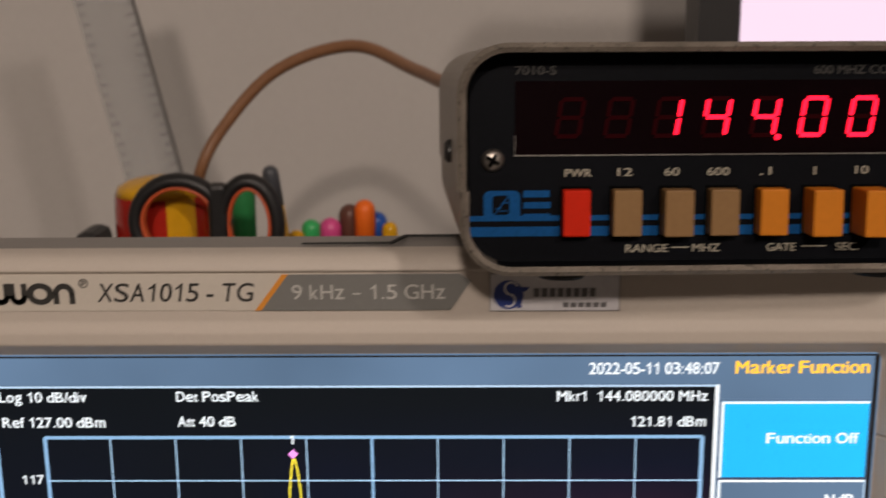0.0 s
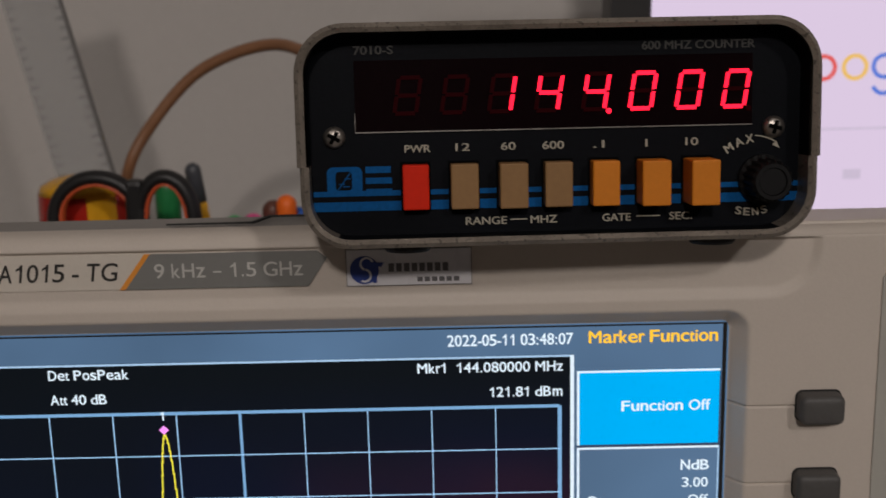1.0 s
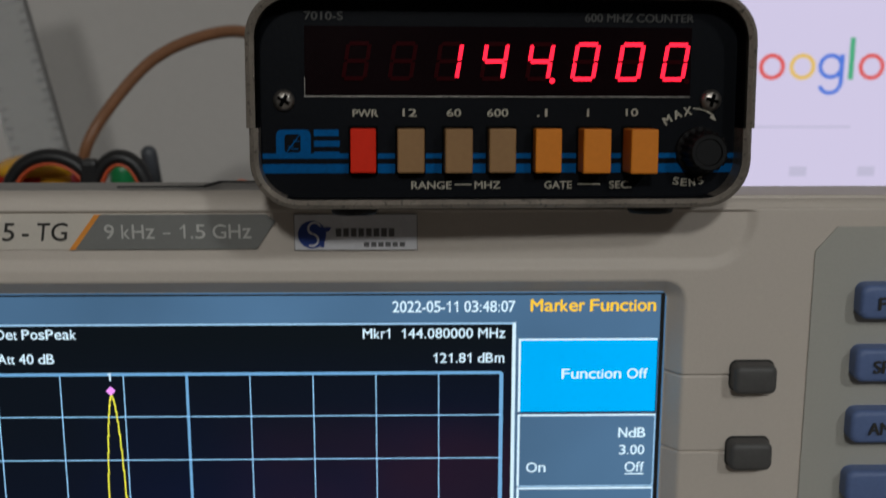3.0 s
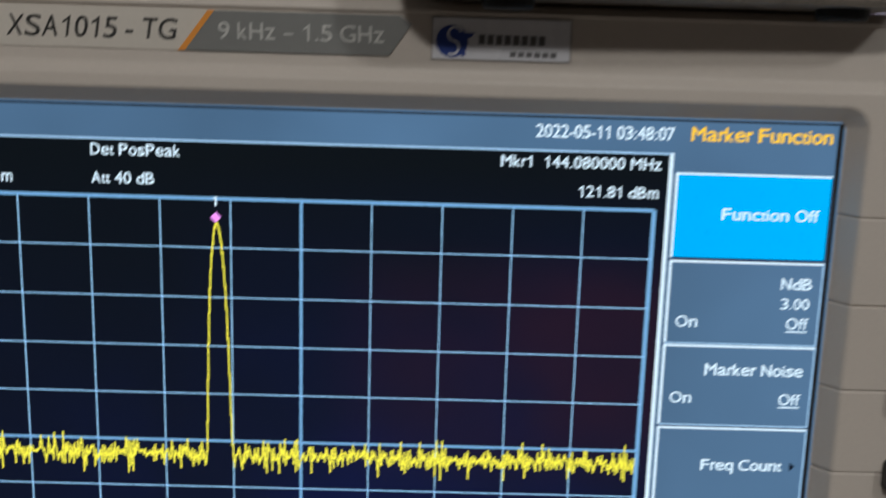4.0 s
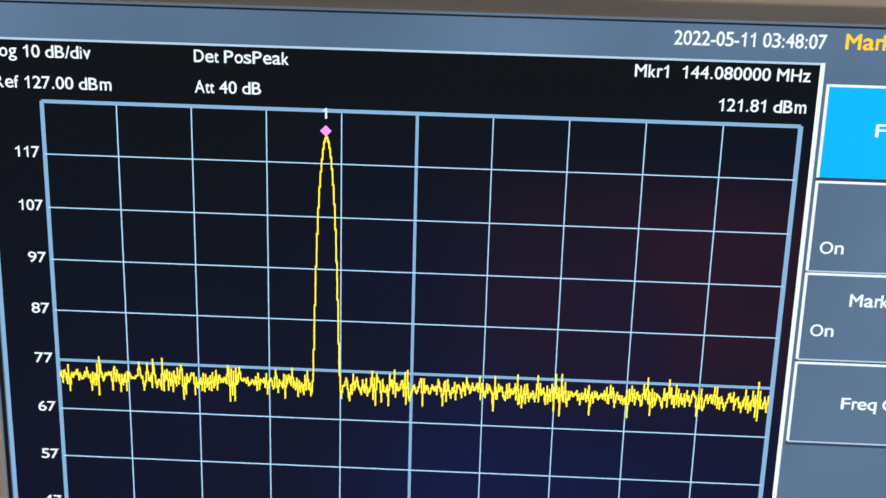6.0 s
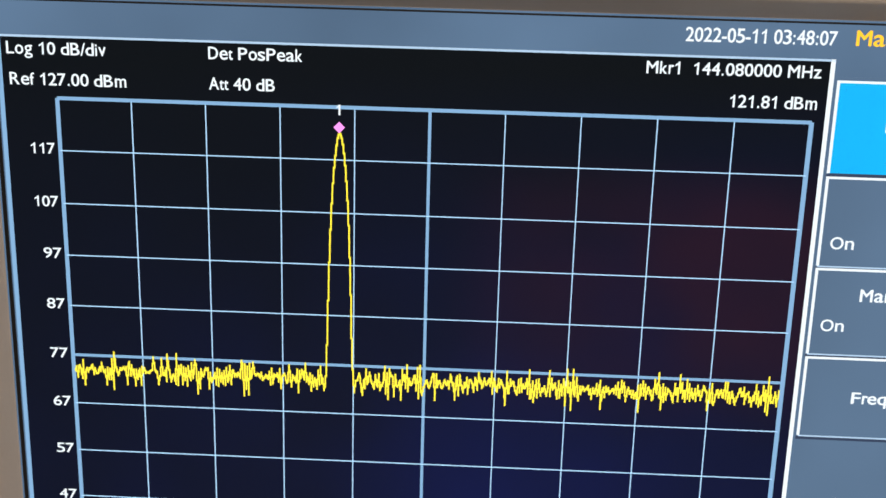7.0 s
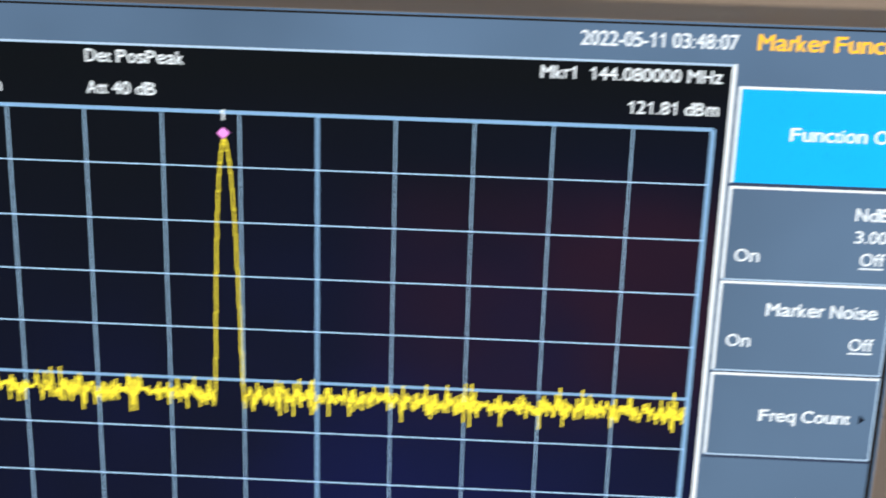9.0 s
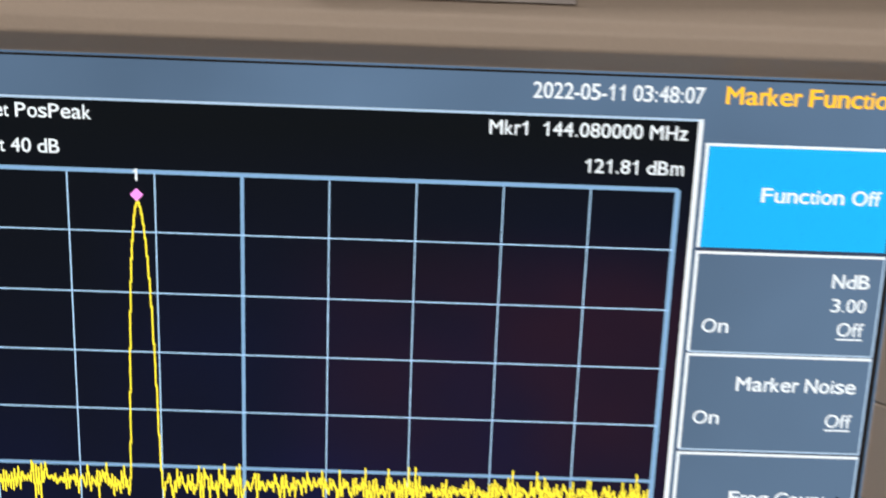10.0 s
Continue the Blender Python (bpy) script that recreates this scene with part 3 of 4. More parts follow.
part("emblem_stem", plate([(0.0118, 0.9190), (0.0156, 0.9190), (0.0149, 0.9180), (0.0138, 0.9180), (0.0138, 0.9141), (0.0129, 0.9141), (0.0129, 0.9180), (0.0118, 0.9180)], SY - 0.00025, SY), BLUEINK, sticker)
for i in range(8):
    part("printed_bar", flat(0.0166 + 0.00182 * i, 0.0166 + 0.00182 * i + 0.0013, 0.9167, 0.9187, SY - 0.0001), GREYINK, sticker)
for i in range(6):
    part("printed_bar", flat(0.0233 + 0.00172 * i, 0.0233 + 0.00172 * i + 0.0013, 0.9142, 0.9153, SY - 0.0001), GREYINK, sticker)

# ---- screen ----
Y0 = 0.2600
screen = part("screen", box(SX0 - 0.0005, SX1 + 0.0005, Y0, Y0 + 0.004, SZ0 - 0.0005, SZ1 + 0.0005), SLATE, analyzer, "lit colour screen with a yellow trace on a dark grid")
part("screen_edge", plate([(SX0, SZ0), (SX0 + 0.0009, SZ0), (SX0 + 0.0009, SZ1), (SX0, SZ1)], Y0 - 0.0001, Y0), BLACKPL, screen)
part("screen_edge", plate([(SX1 - 0.0010, SZ0), (SX1, SZ0), (SX1, SZ1), (SX1 - 0.0010, SZ1)], Y0 - 0.0001, Y0), BLACKPL, screen)
part("screen_edge", flat(SX0 + 0.0009, SX1 - 0.0010, SZ1 - 0.0004, SZ1, Y0 - 0.0001, 0.0001), BLACKPL, screen)
Y1, Y2, Y3, Y4 = Y0 - 0.00015, Y0 - 0.0003, Y0 - 0.00045, Y0 - 0.0006
WX0, WX1, WZ1, WZ0 = -0.1122, 0.0606, 0.8941, 0.7520
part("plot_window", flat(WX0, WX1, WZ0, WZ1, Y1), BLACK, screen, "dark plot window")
part("window_edge", flat(WX0, WX0 + 0.0009, WZ0, WZ1, Y2), LINE, screen)
part("window_edge", flat(WX0, WX1, WZ1 - 0.00045, WZ1, Y2), PALELINE, screen)
part("window_edge", flat(WX1 - 0.0009, WX1, WZ0, WZ1, Y2), WHITE, screen)
GX0, GX1, GZ1, GDX = -0.1000, 0.0571, 0.8811, 0.01571
ROWZ = [GZ1] + [0.88147 - 0.01155 * i for i in range(1, 11)]
for i in range(11):
    w = {0: 0.00042, 5: 0.00032, 10: 0.00048}.get(i, 0.000112)
    part("grid_line", flat(GX0 + GDX * i - w, GX0 + GDX * i + w, ROWZ[10], GZ1, Y2), THINLINE if w < 0.0002 else LINE, screen)
    w = {0: 0.00038, 5: 0.00030, 10: 0.00034}.get(i, 0.000105)
    part("grid_line", flat(GX0, GX1, ROWZ[i] - w, ROWZ[i] + w, Y2 - 0.00002), THINLINE if w < 0.0002 else LINE, screen)
for i in range(1, 9):
    t = str(127 - 10 * i)
    screen_words("scale_lettering", t, (-0.1062 if len(t) == 3 else -0.1050), -0.1011, ROWZ[i] - 0.0007, 0.0023, Y3, WHITE, screen, bold=0.02)
screen_words("status_lettering", "Log 10 dB/div", -0.1100, -0.0891, 0.8902, 0.0025, Y3, WHITE, screen, bold=0.02)
screen_words("status_lettering", "Ref 127.00 dBm", -0.1097, -0.0851, 0.8838, 0.0025, Y3, WHITE, screen, bold=0.02)
screen_words("status_lettering", "Det PosPeak", -0.0676, -0.0481, 0.8903, 0.0025, Y3, WHITE, screen, bold=0.02)
screen_words("status_lettering", "Att 40 dB", -0.0676, -0.0539, 0.8840, 0.0025, Y3, WHITE, screen, bold=0.02)
screen_words("status_lettering", "Mkr1  144.080000 MHz", 0.0226, 0.0579, 0.8902, 0.0025, Y3, WHITE, screen, bold=0.02)
screen_words("status_lettering", "121.81 dBm", 0.0401, 0.0577, 0.8838, 0.0025, Y3, WHITE, screen, bold=0.02)
screen_words("status_lettering", "2022-05-11 03:48:07", 0.0300, 0.0603, 0.8969, 0.0028, Y3, WHITE, screen, bold=0.02)
screen_words("menu_title", "Marker Function", 0.0642, 0.0952, 0.8970, 0.0030, Y3, TITLE, screen, bold=0.034)

MENU = [(0.8707, 0.8899), (0.8507, 0.8700), (0.8309, 0.8502), (0.8117, 0.8302)]
part("menu_ground", flat(0.0612, SX1 - 0.0010, 0.752, 0.8906, Y1), MENUSLATE, screen)
for i, (z0, z1) in enumerate(MENU):
    key = part("menu_button", flat(0.0616, 0.0962, z0, z1, Y2), CYAN if i == 0 else MENUSLATE, screen, "bright blue menu field" if i == 0 else "slate menu field")
    part("highlight_edge", flat(0.0616, 0.0962, z1 - 0.0005, z1, Y3), WHITE, screen)
    part("highlight_edge", flat(0.0613, 0.0619, z0, z1, Y3), WHITE, screen)
    part("shade_edge", flat(0.0616, 0.0962, z0 - 0.0003, z0, Y3), PALELINE if i else SHADE, screen)
    part("shade_edge", flat(0.0960, 0.0963, z0, z1, Y3), PALELINE if i else SHADE, screen)
    part("gap_line", flat(0.0612, 0.0965, z0 - 0.0010, z0 - 0.0003, Y2), SHADE, screen)
screen_words("menu_lettering", "Function Off", 0.0722, 0.0938, 0.8795, 0.0026, Y4, WHITE, screen, bold=0.03)
screen_words("menu_lettering", "NdB", 0.0870, 0.0938, 0.8638, 0.0026, Y4, WHITE, screen, bold=0.03)
screen_words("menu_lettering", "3.00", 0.0873, 0.0937, 0.8592, 0.0025, Y4, WHITE, screen, bold=0.018)
screen_words("menu_lettering", "Marker Noise", 0.0713, 0.0938, 0.8431, 0.0027, Y4, WHITE, screen, bold=0.03)
screen_words("menu_lettering", "Freq Count", 0.0722, 0.0911, 0.8197, 0.0026, Y4, WHITE, screen, bold=0.03)
for dz in (0.8545, 0.8362):
    screen_words("menu_lettering", "On", 0.0637, 0.0686, dz, 0.0026, Y4, WHITE, screen, bold=0.018)
    screen_words("menu_lettering", "Off", 0.0889, 0.0938, dz, 0.0026, Y4, WHITE, screen, bold=0.018)
    part("underline", flat(0.0889, 0.0938, dz - 0.0008, dz - 0.0005, Y4), WHITE, screen)
part("arrow", plate([(0.0930, 0.8198), (0.0942, 0.8209), (0.0930, 0.8220)], Y4, Y4 + 0.0001), DARK, screen)


def trace_heights():
    """One height for each column of the panel's dots: a noise floor and one tall peak."""
    rnd = random.Random(7)
    half = [(0.0, 0.8757), (0.0003, 0.8751), (0.0006, 0.8738), (0.0010, 0.8705), (0.0014, 0.866), (0.0018, 0.859), (0.0022, 0.849), (0.0026, 0.835), (0.0029, 0.822)]
    out, v = [], 0.0
    for i in range(int((GX1 - GX0 - 0.0006) / DOT)):
        d = abs(GX0 + 0.0003 + DOT * i + 0.0404)
        if d < 0.0029:
            (d0, z0), (d1, z1) = next((p, q) for p, q in zip(half, half[1:]) if q[0] >= d)
            z = z0 + (z1 - z0) * (d - d0) / (d1 - d0)
        else:
            v = -0.55 * v + rnd.gauss(0, 0.00135)
            spike = rnd.random()
            z = 0.8203 + v + (rnd.uniform(0.001, 0.0032) if spike > 0.95 else -rnd.uniform(0.001, 0.0032) if spike < 0.05 else 0)
        out.append(round(z / DOT) * DOT)
    return out


def trace(y):
    """The trace as the panel draws it: an upright run of dots in each column, joined to the next."""
    bm = bmesh.new()
    hs = trace_heights()
    for i, (p, q) in enumerate(zip(hs, hs[1:])):
        x = GX0 + 0.0003 + DOT * i
        mid = (p + q) / 2
        for k, (u, w) in enumerate(((p, mid), (mid, q))):
            lo, hi = min(u, w) - DOT * 0.75, max(u, w) + DOT * 0.75
            xa = x + DOT * 0.85 * k
            bm.faces.new([bm.verts.new(c) for c in ((xa, y - 0.00001 * k, lo), (xa + DOT * 1.25, y - 0.00001 * k, lo), (xa + DOT * 1.25, y - 0.00001 * k, hi), (xa, y - 0.00001 * k, hi))])
    return bm


DOT = 0.00026
part("trace", trace(Y3), TRACE, screen, "jagged yellow trace with one tall peak")
part("marker", plate([(-0.0404 + a, 0.8769 + b) for a, b in ((0, 0.0012), (-0.0012, 0), (0, -0.0012), (0.0012, 0))], Y4, Y4 + 0.0001), MARKER, screen, "small pink diamond")
part("marker_lettering", plate([(a, b + 0.0004) for a, b in [(-0.04055, 0.8791), (-0.04015, 0.8791), (-0.04015, 0.8813), (-0.04040, 0.8813), (-0.04100, 0.8808), (-0.04100, 0.8805), (-0.04055, 0.8808)]], Y4, Y4 + 0.0001), WHITE, screen)

# ---- frequency counter on the analyzer ----
CX0, CX1, CZ0, CZ1, CY0, CY1, PY = -0.0012, 0.1089, 0.9279, 0.9746, 0.2330, 0.3480, 0.2400
counter = empty("frequency_counter", 0.054, CY0, CZ0, "small grey metal frequency counter with red digits", "frequency counter")


def shell(upper):
    """Half of the folded sheet-metal case, with a rolled front edge."""
    cut, ins = 0.9452, 0.0 if upper else 0.0006
    bm = bmesh.new()
    r, th = 0.0105, 0.0019
    outer = rrect(CX0 + ins, CX1 - ins, CZ0, CZ1, r, 10)
    inner = rrect(CX0 + ins + th, CX1 - ins - th, CZ0 + th, CZ1 - th, r - th, 10)
    mid = rrect(CX0 + ins + th / 2, CX1 - ins - th / 2, CZ0 + th / 2, CZ1 - th / 2, r - th / 2, 10)
    n = len(outer)
    keep = [i for i in range(n) if (outer[i][1] > cut) == upper]
    seq = sorted(keep)
    rows = []
    def row(o, m_, i_):
        return [bm.verts.new((o[0], CY1, o[1])), bm.verts.new((o[0], CY0 + 0.0007, o[1])), bm.verts.new((m_[0], CY0, m_[1])), bm.verts.new((i_[0], CY0 + 0.0007, i_[1])), bm.verts.new((i_[0], CY1, i_[1]))]
    first, last = seq[0], seq[-1]
    rows.append(row((outer[first][0], cut), (mid[first][0], cut), (inner[first][0], cut)))
    for i in seq:
        rows.append(row(outer[i], mid[i], inner[i]))
    rows.append(row((outer[last][0], cut), (mid[last][0], cut), (inner[last][0], cut)))
    for a, b in zip(rows, rows[1:]):
        for k in range(4):
            bm.faces.new((a[k], a[k + 1], b[k + 1], b[k]))
        bm.faces.new((a[4], a[0], b[0], b[4]))
    bm.faces.new(rows[0])
    bm.faces.new(rows[-1][::-1])
    return bm


part("upper_case", shell(True), CASE, counter, "worn grey metal upper shell")
part("lower_case", shell(False), CASE, counter, "worn grey metal lower shell")
part("front_panel", plate(rrect(CX0 + 0.0024, CX1 - 0.0024, CZ0 + 0.0020, CZ1 - 0.0020, 0.0085, 8), PY, PY + 0.0015), PANEL, counter, "black front panel with cream print")
cp = bpy.data.objects["front_panel.001"]
def lining():
    bm = bmesh.new()
    a = rrect(CX0 + 0.0024, CX1 - 0.0024, CZ0 + 0.0020, CZ1 - 0.0020, 0.0084, 10)
    f = [bm.verts.new((x, CY0 + 0.0008, z)) for x, z in a]
    b = [bm.verts.new((x, PY + 0.0005, z)) for x, z in a]
    for i in range(len(a)):
        bm.faces.new((f[i], f[(i + 1) % len(a)], b[(i + 1) % len(a)], b[i]))
    return bm


part("inner_lining", lining(), PANEL, counter, "black lining inside the front edge", smooth=True)
part("back_panel", plate(rrect(CX0 + 0.0035, CX1 - 0.0035, CZ0 + 0.0021, CZ1 - 0.0021, 0.0075, 6), CY1 - 0.003, CY1 - 0.001), PANEL, counter)
win = part("display_window", flat(0.0110, 0.0960, 0.9520, 0.9670, PY - 0.0004, 0.0003), FILTER, counter, "dark red display window")
part("window_edge", flat(0.0110, 0.0960, 0.95180, 0.95203, PY - 0.00055, 0.0004), RIMMETAL, win)
part("window_edge", flat(0.01088, 0.0110, 0.9518, 0.9560, PY - 0.00055, 0.0004), RIMMETAL, win)

SEG = {"0": "abcdef", "1": "bc", "4": "bcfg", "8": "abcdefg", "-": "g"}


def digit(cx, zb, h, w, on, y, th=0.00086):
    bm = bmesh.new()
    m_, g = h / 2, 0.00022
    bars = {"a": (0, h, w, h), "d": (0, 0, w, 0), "g": (0, m_, w, m_), "f": (0, m_, 0, h), "e": (0, 0, 0, m_), "b": (w, m_, w, h), "c": (w, 0, w, m_)}
    for s in on:
        xa, za, xb, zb2 = bars[s]
        hor = za == zb2
        if hor:
            q = [(xa + g, za - th / 2), (xb - g, za - th / 2), (xb - g, za + th / 2), (xa + g, za + th / 2)]
        else:
            q = [(xa - th / 2, za + g), (xa + th / 2, za + g), (xa + th / 2, zb2 - g), (xa - th / 2, zb2 - g)]
        plate([(cx - w / 2 + a + 0.16 * (b - h / 2), zb + b) for a, b in q], y, y + 0.0001, bm)
    return bm


for i, ch in enumerate(("", "8", "1", "4", "4", "0", "0", "0")):
    cx = 0.0222 + 0.01003 * i
    for seg in "abcdefg":
        lit = seg in SEG.get(ch, "") and i > 1
        part("digit_segment" if lit else "unlit_segment", digit(cx, 0.9558, 0.0075, 0.0046, seg, PY - 0.0007), LED if lit else LEDOFF, win, "glowing red segment" if lit else "")
    if i in (4, 7):
        part("decimal_point", ring(cx + 0.0027, 0.9554, 0.0006, 0.00001, PY - 0.0007, 16), LED if i == 4 else LEDOFF, win)

# print on the panel
YP = PY - 0.00025
for t, a, b, z, cap in (("PWR", 0.0213, 0.0268, 0.9475, 0.00155), ("12", 0.0322, 0.0352, 0.9476, 0.0016), ("60", 0.0419, 0.0450, 0.9476, 0.0016), ("600", 0.0508, 0.0554, 0.9476, 0.0016),
                        (".1", 0.0618, 0.0641, 0.9476, 0.0016), ("1", 0.0730, 0.0734, 0.9476, 0.0016), ("10", 0.0817, 0.0844, 0.9477, 0.0016),
                        ("RANGE", 0.0341, 0.0429, 0.9317, 0.0016), ("MHZ", 0.0481, 0.0538, 0.9317, 0.0016), ("GATE", 0.0637, 0.0698, 0.9317, 0.0016), ("SEC.", 0.0783, 0.0832, 0.9317, 0.0016)):
    words("panel_lettering", t, a, b, z, cap, YP, CREAM, cp, bold=0.03)
part("rule", flat(0.0437, 0.0474, 0.9325, 0.93275, YP), CREAM, cp)
part("rule", flat(0.0711, 0.0762, 0.9325, 0.93275, YP), CREAM, cp)
# top-row print darkened in its colour, as shade from the rim falls there
words("panel_lettering", "7010-S", 0.0110, 0.0193, 0.9683, 0.0017, YP, CREAMDIM, cp, bold=0.04)
words("panel_lettering", "600 MHZ COUNTER", 0.0722, 0.0964, 0.9682, 0.0017, YP, CREAMDIM, cp, bold=0.04)
for ch, x, z, a in (("M", 0.0915, 0.9461, 32), ("A", 0.0936, 0.9473, 24), ("X", 0.0957, 0.9479, 10)):
    words("panel_lettering", ch, x - 0.0008, x + 0.0009, z, 0.0018, YP, CREAM, cp, bold=0.045, turn=a)
part("arrow", ring(0.0965, 0.9405, 0.00905, 0.0088, YP, 16, a0=55, a1=88), CREAM, cp)
part("arrow", plate([(0.1022, 0.9466), (0.1006, 0.9474), (0.1014, 0.9482)], YP, YP + 0.0001), CREAM, cp)
for ch, x, z, a in (("S", 0.0932, 0.9325, -12), ("E", 0.0951, 0.9322, -4), ("N", 0.0971, 0.9322, 5), ("S", 0.0991, 0.9326, 14)):
    words("panel_lettering", ch, x - 0.0006, x + 0.0007, z, 0.0016, YP, CREAM, cp, bold=0.045, turn=a)
YS = PY - 0.00012
part("blue_stripe", flat(0.0016, 0.1064, 0.9384, 0.9395, YS), BLUEPAINT, cp)
part("blue_stripe", flat(0.0016, 0.1064, 0.9352, 0.9372, YS), BLUEPAINT, cp)


def framed(outer, inner, y, t=0.0001):
    """A flat rounded frame facing -y between two outlines of equal count."""
    bm = bmesh.new()
    o, i_ = [[bm.verts.new((x, y, z)) for x, z in c] for c in (outer, inner)]
    for k in range(len(o)):
        j = (k + 1) % len(o)
        bm.faces.new((o[k], o[j], i_[j], i_[k]))
    return bm


part("blue_emblem", framed(rrect(0.0046, 0.0121, 0.9386, 0.9447, 0.0013, 5), rrect(0.0064, 0.0099, 0.9397, 0.9437, 0.0007, 5), YS - 0.00002), BLUEPAINT, cp)
part("blue_emblem", plate([(0.0068, 0.9399), (0.0071, 0.9399), (0.0097, 0.9434), (0.0094, 0.9434)], YS - 0.00002, YS), BLUEPAINT, cp)
for b in ((0.0128, 0.0182, 0.9433, 0.9447), (0.0128, 0.0184, 0.9410, 0.9423), (0.0128, 0.0184, 0.9386, 0.9399), (0.0083, 0.0097, 0.9421, 0.9423), (0.0071, 0.0083, 0.9409, 0.9411), (0.0079, 0.0094, 0.9404, 0.9406)):
    part("blue_emblem", flat(*b, YS - 0.00002), BLUEPAINT, cp)

# push buttons
for x0, x1, m_, y in ((0.0207, 0.0263, REDBTN, 0.2366), (0.0309, 0.0368, TANBTN, 0.2362), (0.0412, 0.0472, TANBTN, 0.2350), (0.0509, 0.0568, TANBTN, 0.2360),
                      (0.0610, 0.0668, ORBTN, 0.2356), (0.0711, 0.0772, ORBTN, 0.2332), (0.0812, 0.0872, ORBTN, 0.2316)):
    part("button_slot", flat(x0 - 0.0004, x1 + 0.0004, 0.9349, 0.9455, PY - 0.0002), SLOT, cp)
    part("push_button", box(x0, x1, y, PY, 0.9354, 0.9450, 0.00035), m_, counter)

# knob and screws
FRONT = Matrix.Rotation(radians(90), 4, "X")


def knob():
    n = 72
    bm = bmesh.new()
    prof = [(0.0054, 0.0), (0.0054, 0.0012), (0.0044, 0.0018), (0.0042, 0.0072), (0.0038, 0.0080), (0.0030, 0.0080), (0.0028, 0.0076)]
    rings = []
    for k, (r, h) in enumerate(prof):
        rings.append([bm.verts.new((0.0985 + (r + (0.0003 if k in (2, 3) and i % 4 < 2 else 0)) * math.cos(2 * math.pi * i / n), PY - h, 0.9400 + (r + (0.0003 if k in (2, 3) and i % 4 < 2 else 0)) * math.sin(2 * math.pi * i / n))) for i in range(n)])
    for a, b in zip(rings, rings[1:]):
        for i in range(n):
            bm.faces.new((a[i], a[(i + 1) % n], b[(i + 1) % n], b[i]))
    bm.faces.new(rings[-1])
    return bm


part("knob", knob(), KNOBBLACK, counter, "black ribbed sensitivity knob")


def screw(x, z, a):
    bm = turned([(0.0024, 0), (0.0024, 0.0004), (0.0021, 0.0010), (0.0015, 0.0014), (0.0004, 0.0016)], Matrix.Translation((x, PY, z)) @ FRONT, 24)
    s = part("screw", bm, STEEL, counter, "worn cross-head steel screw", smooth=True)
    for k in (a, a + 90):
        c = bmesh.new()
        m_ = Matrix.Translation((x, PY - 0.00125, z)) @ Matrix.Rotation(radians(k), 4, "Y") @ Matrix.Diagonal((0.0029, 0.0010, 0.0008, 1))
        bmesh.ops.create_cube(c, size=1, matrix=m_)
        part("cross_slot", c, SLOT, s)


screw(0.0064, 0.9510, 30)
screw(0.1008, 0.9512, 15)
part("side_screw", turned([(0.0026, 0), (0.0026, 0.0008), (0.0018, 0.0015)], Matrix.Translation((CX0, 0.262, 0.9515)) @ Matrix.Rotation(radians(-90), 4, "Y"), 20), BLACKPL, counter)
for fx in (0.0215, 0.0890):
    for fy, drop in ((0.2450, 0.0022), (0.3360, 0.0040)):
        part("foot", turned([(0.0048, 0), (0.0052, 0.0006), (0.0052, drop + 0.0004)], Matrix.Translation((fx, fy, CZ0 - drop)), 20), RUBBER, counter)
# it leans back on the ridge of the analyzer's top, a little askew
counter.rotation_euler = (radians(-4.8), radians(0.4), radians(2.9))
counter.location = (0.0555, 0.2343, 0.9275)
counter.scale = (1.018, 1.018, 1.018)

# ---- monitor ----
MY = 0.5200
monitor = empty("monitor", 0.285, 0.54, DESK, "black computer monitor showing a white web page", "monitor")
bezel = plate(rrect(0.1030, 0.4650, 0.8600, 1.0620, 0.004, 4), MY - 0.003, MY + 0.028)
part("housing", bezel, BLACKPL, monitor, "black monitor housing")
pg = part("screen", flat(0.1210, 0.4470, 0.8760, 1.0450, MY - 0.0034, 0.0003), PAGE, monitor, "lit white web page")
LX, LZ = -0.0008, 0.0022
for cx, cz, r, m_ in ((0.1778, 0.9420, 0.0098, PG_BLUE), (0.1988, 0.9388, 0.0060, PG_RED), (0.2128, 0.9388, 0.0060, PG_YEL), (0.2259, 0.9390, 0.0058, PG_BLUE), (0.2446, 0.9388, 0.0060, PG_RED)):
    part("logo_shape", ring(cx + LX, cz + LZ, r, r * 0.68, MY - 0.0038), m_, pg)
part("logo_shape", flat(0.2299 + LX, 0.2319 + LX, 0.9310 + LZ, 0.9445 + LZ, MY - 0.0038), PG_BLUE, pg)
part("logo_shape", ring(0.2259 + LX, 0.9318 + LZ, 0.0058, 0.0040, MY - 0.0038, a0=200, a1=355), PG_BLUE, pg)
part("logo_shape", flat(0.2341 + LX, 0.2364 + LX, 0.9330 + LZ, 0.9520 + LZ, MY - 0.0038), PG_GREEN, pg)
for b in ((0.185, 0.236, 0.9130, 0.9140), (0.209, 0.217, 0.8905, 0.8950), (0.241, 0.249, 0.8905, 0.8950)):
    part("page_mark", flat(*b, MY - 0.0038), PG_GREY, pg)
part("stand_neck", box(0.26, 0.31, MY + 0.026, MY + 0.045, DESK + 0.008, 0.95, 0.003), BLACKPL, monitor)
part("stand_base", box(0.19, 0.38, MY - 0.06, MY + 0.06, DESK, DESK + 0.010, 0.004), BLACKPL, monitor)

